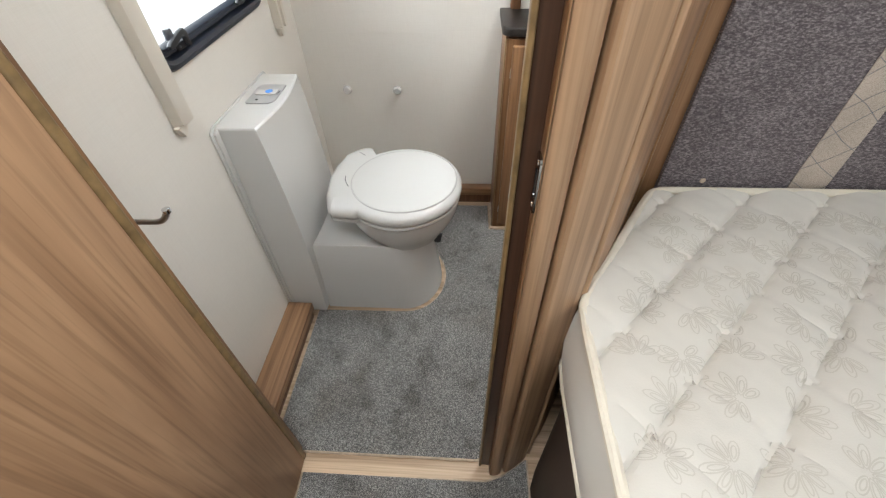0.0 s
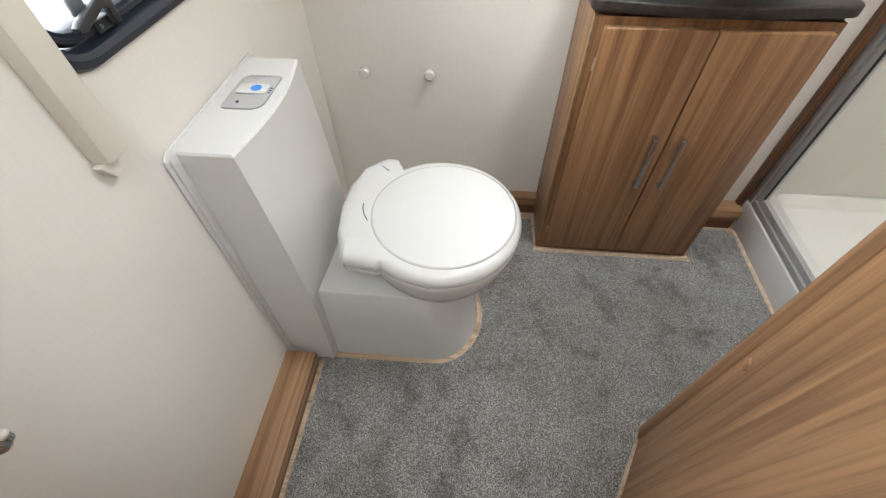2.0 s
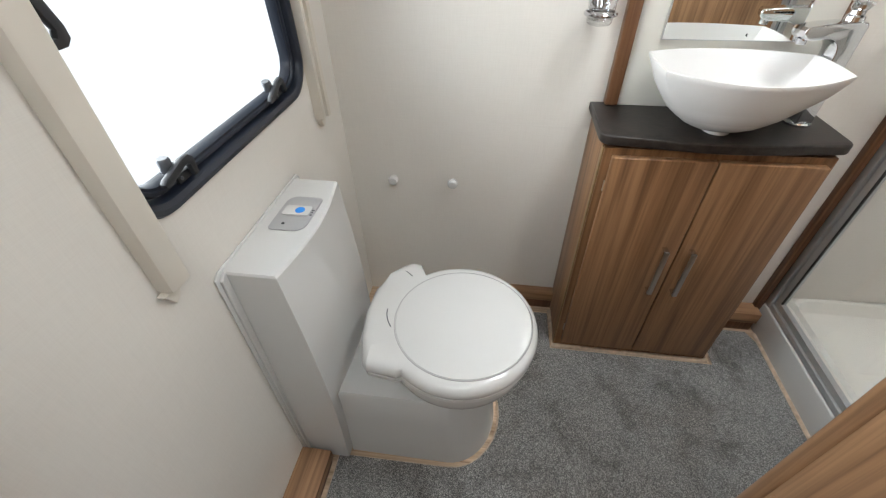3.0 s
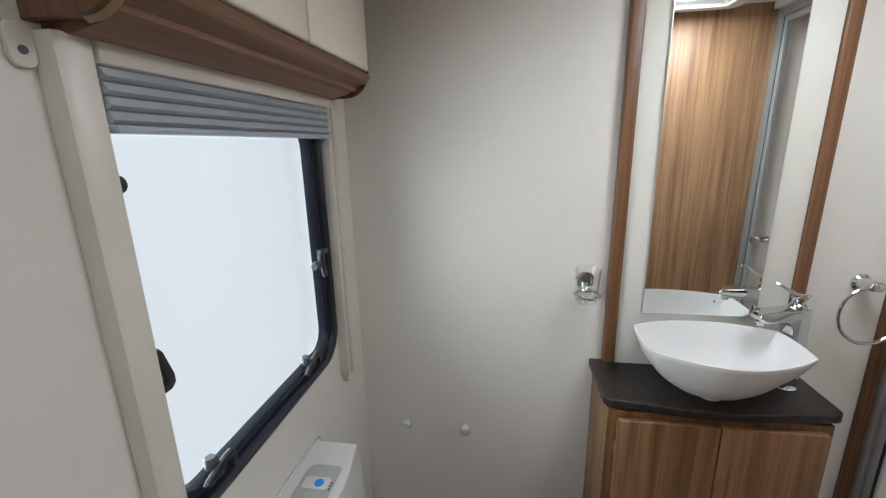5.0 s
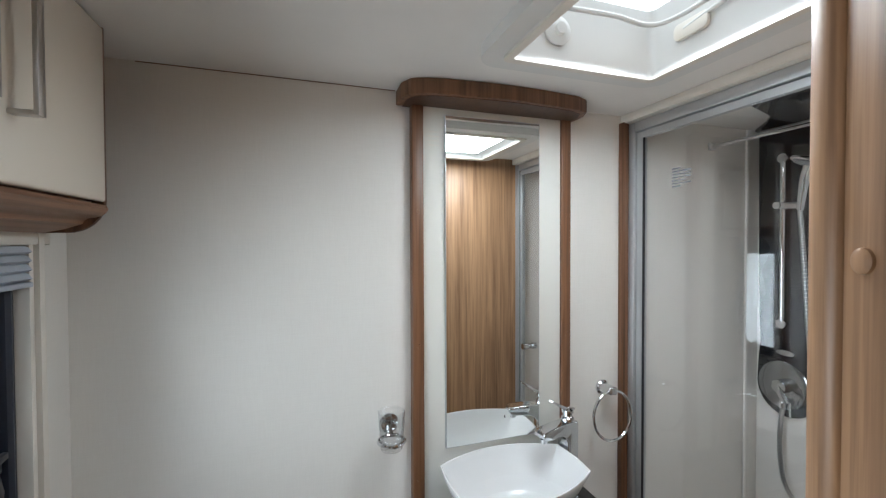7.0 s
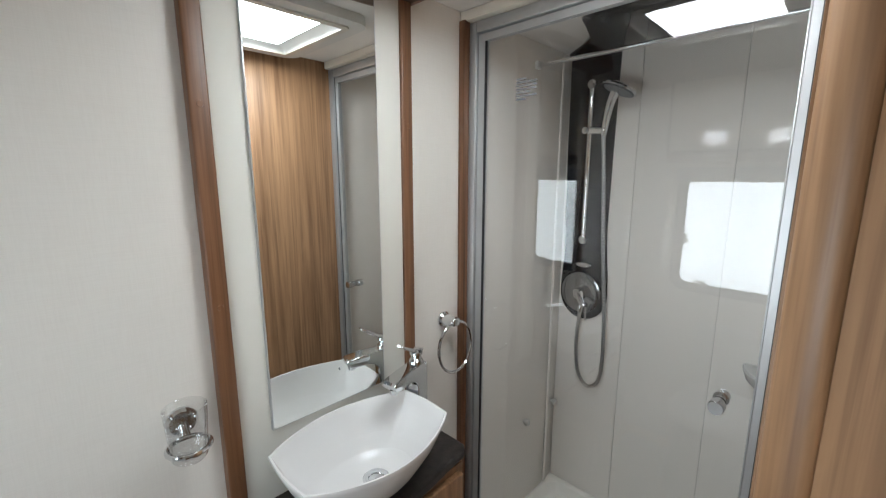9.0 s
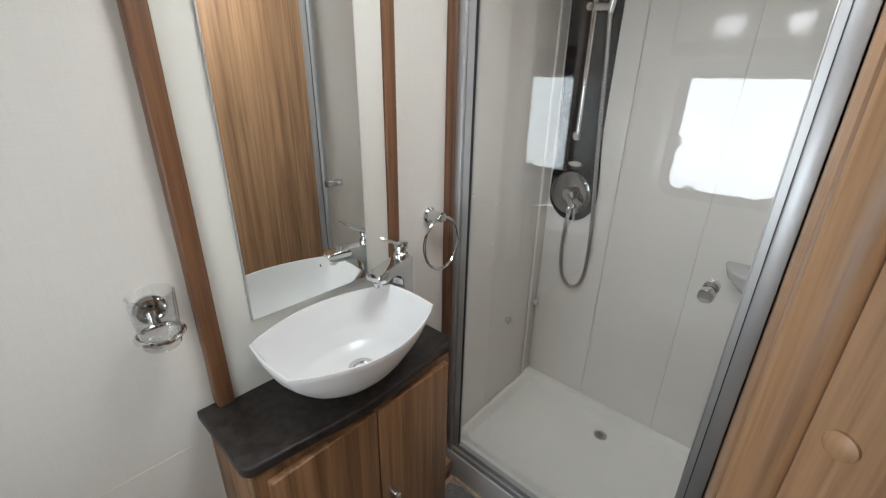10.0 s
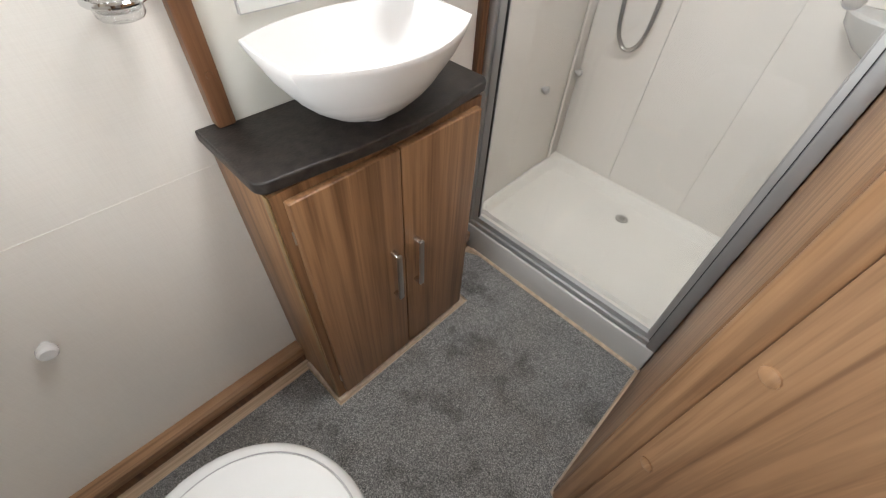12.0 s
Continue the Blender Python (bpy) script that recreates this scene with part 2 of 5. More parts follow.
HEADCLOTH = cloth("purple_grey_cloth", (0.155, 0.135, 0.142), (0.345, 0.31, 0.315), 190, 0.8)
STRIPECLOTH = cloth("cream_stripe_cloth", (0.50, 0.43, 0.365), (0.58, 0.51, 0.44), 500, 0.2)
TICKING = damask("mattress_ticking", (0.655, 0.63, 0.58))
MOTIF = plain("woven_motif", (0.56, 0.532, 0.48), 0.7, vary=0.05, relief=0.1)
# near-black wood tone: the shade of recesses and undersides put into the colour
SHADEDWOOD = wood("shade_toned_wood", (0.035, 0.016, 0.009), (0.075, 0.034, 0.018), across=12)
CLEAR = glassy("clear_glass", (0.975, 0.98, 0.98), 1.7)
SHOWERGLASS = glassy("shower_glass", (0.99, 0.993, 0.991), 1.35)
WINDOWPANE = glassy("acrylic_pane", (0.98, 0.99, 1.0), 1.0)
def skylight_card(name, strength, tone=(0.98, 0.99, 1.0)):
    m = bpy.data.materials.new(name)
    m.use_nodes = True
    t = m.node_tree
    t.nodes.remove(t.nodes["Principled BSDF"])
    e = t.nodes.new("ShaderNodeEmission")
    e.inputs["Strength"].default_value = strength
    t.links.new(ramp(t, noise_tex(t, coords(t), 0.8, 2), [(0.3, tuple(0.955 * c for c in tone)), (0.7, tone)]), e.inputs["Color"])
    t.links.new(e.outputs[0], t.nodes["Material Output"].inputs["Surface"])
    return m


OVERCAST = skylight_card("white_overcast_sky", 1.2)
ZENITH = skylight_card("brighter_overcast_zenith", 4.5, (1.0, 0.985, 0.96))
MIRROR = plain("mirror_silver", (0.90, 0.915, 0.90), 0.0, 1.0, vary=0.0, relief=0.0)


# ---- mesh helpers ----
def mesh(name, bm, material, smooth=True):
    bmesh.ops.recalc_face_normals(bm, faces=bm.faces)
    me = bpy.data.meshes.new(name)
    bm.to_mesh(me)
    bm.free()
    for m in (material if isinstance(material, (list, tuple)) else [material]):
        me.materials.append(m)
    if smooth:
        me.shade_smooth()
        me.set_sharp_from_angle(angle=radians(32))
    return me


def thing(name, at, label, category, group="", kind=""):
    ob = new(name)
    ob.location = at
    ob.empty_display_size = 0.05
    ob["base"] = list(at)
    return tagged(ob, label, category, group, kind)


def part(name, bm, material, parent, label=""):
    base = Vector(parent["base"])
    bmesh.ops.translate(bm, verts=bm.verts, vec=-base)
    ob = new(name, mesh(name, bm, material))
    ob["base"] = list(base)
    ob.parent = parent
    return tagged(ob, label)


def solid(name, bm, material, label, category, kind="", group="", at=None):
    """A thing that is one mesh."""
    if at is None:
        cs = [v.co for v in bm.verts]
        at = (sum(c.x for c in cs) / len(cs), sum(c.y for c in cs) / len(cs), min(c.z for c in cs))
    bmesh.ops.translate(bm, verts=bm.verts, vec=-Vector(at))
    ob = new(name, mesh(name, bm, material))
    ob.location = at
    ob["base"] = list(at)
    return tagged(ob, label, category, group, kind)


def box(x0, x1, y0, y1, z0, z1, r=0.002, seg=2, bm=None):
    b2 = bmesh.new()
    bmesh.ops.create_cube(b2, size=1)
    bmesh.ops.scale(b2, vec=(x1 - x0, y1 - y0, z1 - z0), verts=b2.verts)
    bmesh.ops.translate(b2, vec=((x0 + x1) / 2, (y0 + y1) / 2, (z0 + z1) / 2), verts=b2.verts)
    if r:
        bmesh.ops.bevel(b2, geom=list(b2.edges), offset=r, segments=seg, profile=0.5, affect="EDGES")
    return b2 if bm is None else merge(bm, b2)


def merge(bm, other):
    me = bpy.data.meshes.new("tmp")
    other.to_mesh(me)
    other.free()
    bm.from_mesh(me)
    bpy.data.meshes.remove(me)
    return bm


def moved(bm, m):
    bmesh.ops.transform(bm, matrix=m, verts=bm.verts)
    return bm


AX = {"z": lambda u, v, w: (u, v, w), "x": lambda u, v, w: (w, u, v), "y": lambda u, v, w: (u, w, v)}


def prism(outline, lo, hi, axis="z", r=0.0, seg=2, caps_only=True):
    """An outline drawn out along an axis; r rounds the rims of its two ends."""
    bm = bmesh.new()
    f = AX[axis]
    a = [bm.verts.new(f(u, v, lo)) for u, v in outline]
    b = [bm.verts.new(f(u, v, hi)) for u, v in outline]
    n = len(outline)
    bm.faces.new(a)
    bm.faces.new(b)
    for i in range(n):
        bm.faces.new((a[i], a[(i + 1) % n], b[(i + 1) % n], b[i]))
    bmesh.ops.recalc_face_normals(bm, faces=bm.faces)
    if r:
        rims = [e for e in bm.edges if (e.verts[0] in a and e.verts[1] in a) or (e.verts[0] in b and e.verts[1] in b)]
        bmesh.ops.bevel(bm, geom=rims, offset=r, segments=seg, profile=0.5, affect="EDGES")
    return bm


def rounded(x0, x1, y0, y1, r, n=8):
    """A rectangle with round corners; r is one radius or four, from the low corner on."""
    rs = r if isinstance(r, (list, tuple)) else [r] * 4
    pts = []
    for (cx, cy, a0), rr in zip(((x0, y0, 180), (x1, y0, 270), (x1, y1, 0), (x0, y1, 90)), rs):
        ox, oy = (rr if cx == x0 else -rr), (rr if cy == y0 else -rr)
        for i in range(n + 1):
            a = radians(a0 + 90 * i / n)
            pts.append((cx + ox + rr * math.cos(a), cy + oy + rr * math.sin(a)))
    return pts


def circle(cx, cy, r, n=32, ry=None):
    return [(cx + r * math.cos(2 * math.pi * i / n), cy + (ry or r) * math.sin(2 * math.pi * i / n)) for i in range(n)]


def plate(outer, inner, lo, hi, axis):
    """A sheet with a hole, drawn out along an axis."""
    bm = bmesh.new()
    f = AX[axis]
    loops = []
    for ring in [outer] + (inner if isinstance(inner[0], list) else [inner]):
        vs = [bm.verts.new(f(u, v, lo)) for u, v in ring]
        loops.append([bm.edges.new((vs[i], vs[(i + 1) % len(vs)])) for i in range(len(vs))])
    bmesh.ops.triangle_fill(bm, use_beauty=True, edges=[e for l in loops for e in l])
    ex = bmesh.ops.extrude_face_region(bm, geom=list(bm.faces))
    d = Vector(f(0, 0, hi)) - Vector(f(0, 0, lo))
    bmesh.ops.translate(bm, vec=d, verts=[v for v in ex["geom"] if isinstance(v, bmesh.types.BMVert)])
    return bm


def loft(rings, cap=True, closed=True):
    bm = bmesh.new()
    rows = [[bm.verts.new(p) for p in ring] for ring in rings]
    n = len(rows[0])
    for a, b in zip(rows, rows[1:]):
        for i in range(n if closed else n - 1):
            bm.faces.new((a[i], a[(i + 1) % n], b[(i + 1) % n], b[i]))
    if cap:
        bm.faces.new(rows[0])
        bm.faces.new(rows[-1])
    return bm


def tube(points, r, seg=12, closed=False, flat=1.0):
    """A round bar along a line of points."""
    ps = [Vector(p) for p in points]
    n = len(ps)
    rings, up = [], None
    for i, p in enumerate(ps):
        a = ps[(i - 1) % n] if closed or i else p
        b = ps[(i + 1) % n] if closed or i < n - 1 else p
        d = (b - a).normalized()
        if up is None:
            up = d.orthogonal().normalized()
        up = (up - d * up.dot(d)).normalized()
        side = d.cross(up)
        rr = r[i] if isinstance(r, (list, tuple)) else r
        rings.append([p + up * rr * math.cos(2 * math.pi * k / seg) + side * rr * flat * math.sin(2 * math.pi * k / seg) for k in range(seg)])
    if closed:
        bm = bmesh.new()
        rows = [[bm.verts.new(q) for q in ring] for ring in rings]
        for i in range(n):
            a, b = rows[i], rows[(i + 1) % n]
            for k in range(seg):
                bm.faces.new((a[k], a[(k + 1) % seg], b[(k + 1) % seg], b[k]))
        return bm
    return loft(rings)


def turned(profile, at, axis="z", seg=32):
    """A turned solid: (radius, height) pairs round an axis through at."""
    rings = []
    for r, h in profile:
        rings.append([Vector(AX[axis](max(r, 1e-4) * math.cos(2 * math.pi * k / seg), max(r, 1e-4) * math.sin(2 * math.pi * k / seg), h)) + Vector(at) for k in range(seg)])
    return loft(rings)


def smooth_line(points, n=8):
    """A soft line through points (Catmull-Rom)."""
    ps = [Vector(p) for p in points]
    ps = [ps[0] * 2 - ps[1]] + ps + [ps[-1] * 2 - ps[-2]]
    out = []
    for i in range(1, len(ps) - 2):
        a, b, c, d = ps[i - 1:i + 3]
        for k in range(n):
            s = k / n
            out.append(0.5 * ((2 * b) + (c - a) * s + (2 * a - 5 * b + 4 * c - d) * s * s + (3 * b - a - 3 * c + d) * s ** 3))
    out.append(ps[-2])
    return out


# ---- structure ----
YJ0, YJ1 = 0.866, 0.932           # doorway, bedroom face and washroom face
D0, D1 = (0.985, 1.012), (1.140, 1.300)   # slanting panel between doorway and shower
T = 0.03
Y0 = -1.60                        # rear of the bedroom

floor = solid("floor", box(XL - T, XR + T, Y0 - T, YB + T, -0.06, -0.010, 0), FLOORWOOD, "pale wood-grain vinyl floor under the carpets", "floor", "structure")
left_outline = [(Y0 - T, -0.06), (YB + T, -0.06), (YB + T, 2.05), (Y0 - T, 2.05)]
wall_west = solid("wall_west", plate(left_outline, rounded(WY0, WY1, WZ0, WZ1, 0.075), XL - T, XL, "x"), WALL, "cream textured vinyl outer wall with a window opening", "wall", "structure")
wall_north = solid("wall_north", box(XL, XR, YB, YB + T, -0.01, 2.05, 0), WALL, "cream textured vinyl wall behind the vanity", "wall", "structure")
wall_east = solid("wall_east", plate([(Y0 - T, -0.01), (YB + T, -0.01), (YB + T, 2.05), (Y0 - T, 2.05)], rounded(-0.80, 0.50, 1.02, 1.62, 0.06), XR, XR + T, "x"), WALL, "cream vinyl outer wall with a window opening over the bed", "wall", "structure")
wall_south = solid("wall_south", box(XL, XR, Y0 - T, Y0, -0.01, 2.05, 0), WALL, "cream vinyl wall closing the bedroom", "wall", "structure")
# second opening is out of view, cut for the added bedroom lamp
ceiling = solid("ceiling", plate([(XL, Y0), (XR, Y0), (XR, YB), (XL, YB)], [rounded(RX0, RX1, RY0, RY1, 0.02), rounded(0.42, 0.90, 0.20, 0.68, 0.02)], ZC, ZC + 0.04, "z"), CEIL, "off-white ceiling board with a rooflight opening", "ceiling", "structure")

# the white overcast sky outside the window and above the rooflight
backdrop_1 = solid("backdrop_1", box(-1.21, -1.20, -0.6, 4.6, -1.2, 2.9, 0), OVERCAST, "white overcast sky seen through the window", "sky", "structure")
backdrop_2 = solid("backdrop_2", box(-0.6, 3.0, -0.4, 3.6, 3.0, 3.01, 0), ZENITH, "white overcast sky seen above the rooflight", "sky", "structure")

# doorway wall left of the opening and head above it
stub = box(XL, 0.325, YJ0, YJ1, -0.01, ZC, 0.002)
box(0.325, 0.850, YJ0 + 0.028, YJ1, 1.90, ZC, 0.002, bm=stub)
wall_doorway = solid("wall_doorway", stub, WALNUT, "walnut foil partition beside and above the doorway", "wall", "structure")

# partition between bed head and shower
wall_partition = solid("wall_partition", box(D1[0], XR, 1.262, 1.300, -0.01, ZC, 0.001), PANELWOOD, "light walnut foil partition between bed and shower", "wall", "structure")

slant = Vector((D1[0] - D0[0], D1[1] - D0[1], 0))
side = Vector((slant.y, -slant.x, 0)).normalized()   # towards the bed
p0, p1 = Vector((*D0, 0)), Vector((*D1, 0))
post_w = 0.046
e1 = p1 - slant.normalized() * post_w
curve = smooth_line([(0.8325, 0.9215, 0), (0.872, 0.938, 0), (0.936, 0.968, 0), (D0[0], D0[1], 0), (1.040, 1.108, 0), (e1.x, e1.y, 0)], 5)
outer, inner_line = [], []
for i, q in enumerate(curve):
    d = (curve[min(i + 1, len(curve) - 1)] - curve[max(i - 1, 0)]).normalized()
    outer.append((q.x, q.y))
    thick = min(0.016, 0.003 + 0.006 * i)
    inner_line.append((q.x + d.y * thick, q.y - d.x * thick))
slant_panel = thing("wall_slant", (p0.x, p0.y, 0), "light walnut foil panel curving from the doorway to the shower", "wall", kind="structure")
part("panel", prism(outer + inner_line[::-1], -0.01, ZC, "z"), PANELWOOD, slant_panel)
mid = p1 - slant.normalized() * (post_w / 2 + 0.001) - Vector((0, 0, 0))
ring = []
dirn, out = slant.normalized(), -side
for k in range(13):
    a = math.pi * k / 12
    q = mid + dirn * (-math.cos(a)) * (post_w / 2 - 0.002) + out * (0.012 * math.sin(a) - 0.002)
    ring.append((q.x, q.y))
ring += [((mid + dirn * (post_w / 2) + side * 0.02).x, (mid + dirn * (post_w / 2) + side * 0.02).y), ((mid - dirn * (post_w / 2 - 0.002) + side * 0.02).x, (mid - dirn * (post_w / 2 - 0.002) + side * 0.02).y)]
part("corner_post", prism(ring, -0.01, ZC, "z"), PANELWOOD, slant_panel, "rounded wood corner post")
part("edge_band", box(0.8255, 0.8320, 0.9070, 0.9212, 0.0, ZC - 0.002, 0.0025, 3), OLIVE, slant_panel, "olive edge band")
for z in (0.498, 0.818, 1.170, 1.522):
    c = e1 - slant.normalized() * 0.022
    cap = turned([(0.0, 0.004), (0.008, 0.0038), (0.012, 0.002), (0.0125, -0.001), (0.0, -0.001)], (0, 0, 0), "y", 20)
    part("screw_cap", moved(cap, Matrix.Translation((c.x, c.y, z)) @ Matrix.Rotation(math.atan2(slant.y, slant.x) , 4, "Z")), PANELWOOD, slant_panel, "push-on wood-coloured screw cap")

# door frame post on the bed side of the opening
door_frame = thing("door_frame", (0.90, 0.90, 0), "pale wood door jamb with rounded mouldings and a strike plate", "door frame", kind="structure")
part("jamb", prism([(0.8545, 0.8925), (0.8555, 0.8895), (0.8590, 0.8880), (0.8660, 0.8880), (0.8760, 0.8900), (0.8830, 0.8945), (0.8865, 0.9010), (0.8875, 0.9120), (0.8545, 0.9120)], -0.008, ZC, "z"), OAK, door_frame)
part("moulding", prism([(0.8900, 0.9115), (0.8910, 0.9030), (0.8945, 0.8985), (0.9000, 0.8975), (0.9080, 0.9010), (0.9220, 0.9115), (0.9400, 0.9255), (0.9520, 0.9350), (0.9565, 0.9410), (0.9570, 0.9600), (0.8900, 0.9330)], -0.008, ZC, "z"), OAK, door_frame)
part("bead", prism(rounded(0.9580, 0.970, 0.949, 0.972, [0.004, 0.004, 0.001, 0.001], 4), -0.008, ZC, "z"), OAK, door_frame)
# coloured as dark as the shade inside the rebate
part("rebate_strip", box(0.8323, 0.893, 0.9124, 0.9190, 0.0, 1.90, 0.0008), SHADEDWOOD, door_frame, "rebate strip with its shade in the colour")
part("lining", box(0.8524, 0.8543, 0.8900, 0.9119, 0.0, 1.90, 0.0006), WALNUT, door_frame, "walnut lining on the jamb")
strike = plate(rounded(0.8875, 0.9112, 0.922, 0.993, 0.006, 5), rounded(0.8930, 0.9055, 0.939, 0.976, 0.006, 6), 0.8498, 0.8522, "x")
plate_ob = part("strike_plate", strike, DARKCHROME, door_frame, "brushed metal strike plate with two screws")
part("latch_hole", box(0.8510, 0.8521, 0.8915, 0.907, 0.9375, 0.9775, 0), BLACK, plate_ob)
for z in (0.9305, 0.9845):
    part("screw", turned([(0, 0.0), (0.0035, 0.0), (0.004, 0.001), (0.0, 0.0011)], (0.8487, 0.899, z), "x", 14), CHROME, plate_ob)

# open door leaf
door_1 = thing("door_1", (0.325, 0.90, 0), "open walnut-foil washroom door with an olive edge band", "door", kind="structure")
part("leaf", box(0.3125, 0.3405, 0.400, 0.897, 0.004, 1.90, 0.0015), DOORWOOD, door_1)
part("edge_band", box(0.3110, 0.3425, 0.8975, 0.9125, 0.004, 1.90, 0.004, 3), OLIVE, door_1, "olive edge band")

# threshold and carpets
def carpet_outline():
    pts = [(0.242, 0.925), (0.352, 0.925), (0.818, 0.925), (0.860, 0.940), (0.922, 0.974), (0.975, 1.022), (1.03, 1.115)]
    pts += [(D1[0] - 0.010, D1[1] + 0.006), (1.606, 1.312), (1.606, 1.985), (1.585, 2.03), (1.425, 2.03), (1.420, 1.868)]
    pts += [(0.872, 1.868), (0.868, 2.03), (0.262, 2.03), (0.262, 1.760)]
    for i in range(15):      # round the pedestal's nose
        a = radians(90 - 180 * i / 14)
        pts.append((0.560 + 0.140 * math.cos(a), 1.588 + 0.172 * math.sin(a)))
    pts += [(0.242, 1.412)]
    return pts


outline = carpet_outline()
washroom_carpet = thing("carpet", (0.7, 1.4, -0.01), "speckled grey pile washroom carpet with worn darker patches", "carpet", kind="structure")
part("pile", prism(outline, -0.010, 0.004, "z", 0.003), CARPET, washroom_carpet)
part("binding", tube([(x, y, -0.005) for x, y in outline], 0.0055, 8, True), TAN, washroom_carpet, "tan bound edge of the carpet")
hall = [(0.345, 0.868), (0.815, 0.868), (0.845, 0.868), (0.888, 0.884), (0.955, 0.930), (0.955, Y0 + 0.05), (0.345, Y0 + 0.05)]
bedroom_carpet = thing("carpet", (0.6, 0.2, -0.01), "speckled grey pile bedroom carpet", "carpet", kind="structure")
part("pile", prism(hall, -0.010, 0.004, "z", 0.003), CARPET, bedroom_carpet)
part("binding", tube([(x, y, -0.005) for x, y in hall], 0.0055, 8, True), TAN, bedroom_carpet, "tan bound edge of the carpet")

# skirtings
def skirting(name, x0, x1, y0, y1, along, label):
    s = thing(name, ((x0 + x1) / 2, (y0 + y1) / 2, -0.01), label, "skirting", kind="structure")
    m = WALNUT_Y if along == "y" else WALNUT_X
    if along == "y":
        part("upper_board", box(x0, x1, y0, y1, 0.034, 0.070, 0.003), m, s)
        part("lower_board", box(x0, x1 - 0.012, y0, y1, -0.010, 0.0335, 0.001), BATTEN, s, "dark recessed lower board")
    else:
        part("upper_board", box(x0, x1, y0, y1, 0.040, 0.078 + (0.010 if x0 > 1 else 0.0), 0.003), m, s)
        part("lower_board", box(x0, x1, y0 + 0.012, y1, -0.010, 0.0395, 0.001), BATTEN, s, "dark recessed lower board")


skirting("baseboard_1", XL + 0.0005, 0.236, 0.935, 1.392, "y", "walnut boxed skirting along the window wall")
skirting("baseboard_2", 0.255, 0.8835, 2.060, YB - 0.0005, "x", "walnut boxed skirting along the vanity wall")
skirting("baseboard_3", 1.4055, 1.612, 2.040, YB - 0.0005, "x", "walnut boxed skirting between vanity and shower")

# bed side of the partition
headboard = thing("headboard", (1.7, 1.25, 0.5), "purple-grey fabric headboard with a patterned cream stripe", "headboard")
part("padding", box(1.168, 2.234, 1.247, 1.2615, 0.40, 1.35, 0.004), HEADCLOTH, headboard)
part("stripe", box(1.422, 1.494, 1.2445, 1.2468, 0.40, 1.35, 0.001), STRIPECLOTH, headboard, "cream stripe with crossing printed lines")
rng = random.Random(4)
lines = bmesh.new()
for k in range(26):
    z = 0.60 + 0.03 * k
    zz = z + rng.choice((0.05, 0.075, -0.05, -0.03))
    merge(lines, tube([(1.4225, 1.2443, z), (1.458, 1.2443, (z + zz) / 2 + rng.uniform(-.006, .006)), (1.4935, 1.2443, zz)], 0.0006, 5))
part("printed_lines", lines, GREYINK, headboard, "thin grey printed lines")
part("screw", turned([(0, 0), (0.004, 0), (0.006, 0.002), (0, 0.0021)], (1.252, 1.2448, 0.717), "y", 16), TAN, headboard, "rusty screw head")

# mattress with a cut-off corner, quilted in diamonds
mat_x0, cut_a, cut_b, mat_y1 = 0.957, (0.957, 0.925), (1.155, 1.228), 1.228
ZM = 0.712
cell, sub = 0.149, 16


def quilt(x, y):
    u, v = (x + y - 1.897) / cell, (x - y - 0.122) / cell
    v += 0.09 * ((u % 1.0) - 0.5)
    du, dv = abs(u - round(u)), abs(v - round(v))
    su, sv = math.sin(math.pi * min(0.5, du * 2.0)), math.sin(math.pi * min(0.5, dv * 1.25))
    puff = (0.90 + 0.10 * su ** 0.6) * sv ** 0.5
    crease = 0.42 * math.exp(-(du / 0.018) ** 2) + 1.35 * math.exp(-(dv / 0.035) ** 2)
    pucker = 0.0010 * noise.noise((x * 55, y * 55, 1.7)) + 0.0022 * noise.noise((x * 17, y * 17, 3.1))
    return ZM - 0.0110 + 0.0115 * puff - 0.0034 * crease + pucker


# grid laid along the two quilting directions
bm = bmesh.new()
u0, u1, v0, v1 = -10, 11, -3, 18
grid = {}
for i in range((u1 - u0) * sub + 1):
    for j in range((v1 - v0) * sub + 1):
        p, q = 1.897 + cell * (u0 + i / sub), 0.122 + cell * (v0 + j / sub)
        x, y = (p + q) / 2, (p - q) / 2
        if mat_x0 - 0.02 < x < 2.22 and -0.57 < y < mat_y1 + 0.02:
            grid[i, j] = bm.verts.new((x, y, quilt(x, y)))
for (i, j), v in grid.items():
    ring = [grid.get((i + 1, j)), grid.get((i + 1, j + 1)), grid.get((i, j + 1))]
    if all(ring):
        bm.faces.new((v, *ring))
cutn = Vector((-(cut_b[1] - cut_a[1]), cut_b[0] - cut_a[0], 0)).normalized()
for co, no in (((*cut_a, 0), cutn), ((mat_x0, 0, 0), (-1, 0, 0)), ((0, mat_y1, 0), (0, 1, 0))):
    bmesh.ops.bisect_plane(bm, geom=list(bm.verts) + list(bm.edges) + list(bm.faces), plane_co=co, plane_no=no, clear_outer=True)
mattress = thing("mattress", (1.5, 0.6, 0.52), "cream quilted mattress with a cut-off corner and piped edge", "mattress")
part("top_panel", bm, TICKING, mattress)
rng = random.Random(11)
motif = bmesh.new()


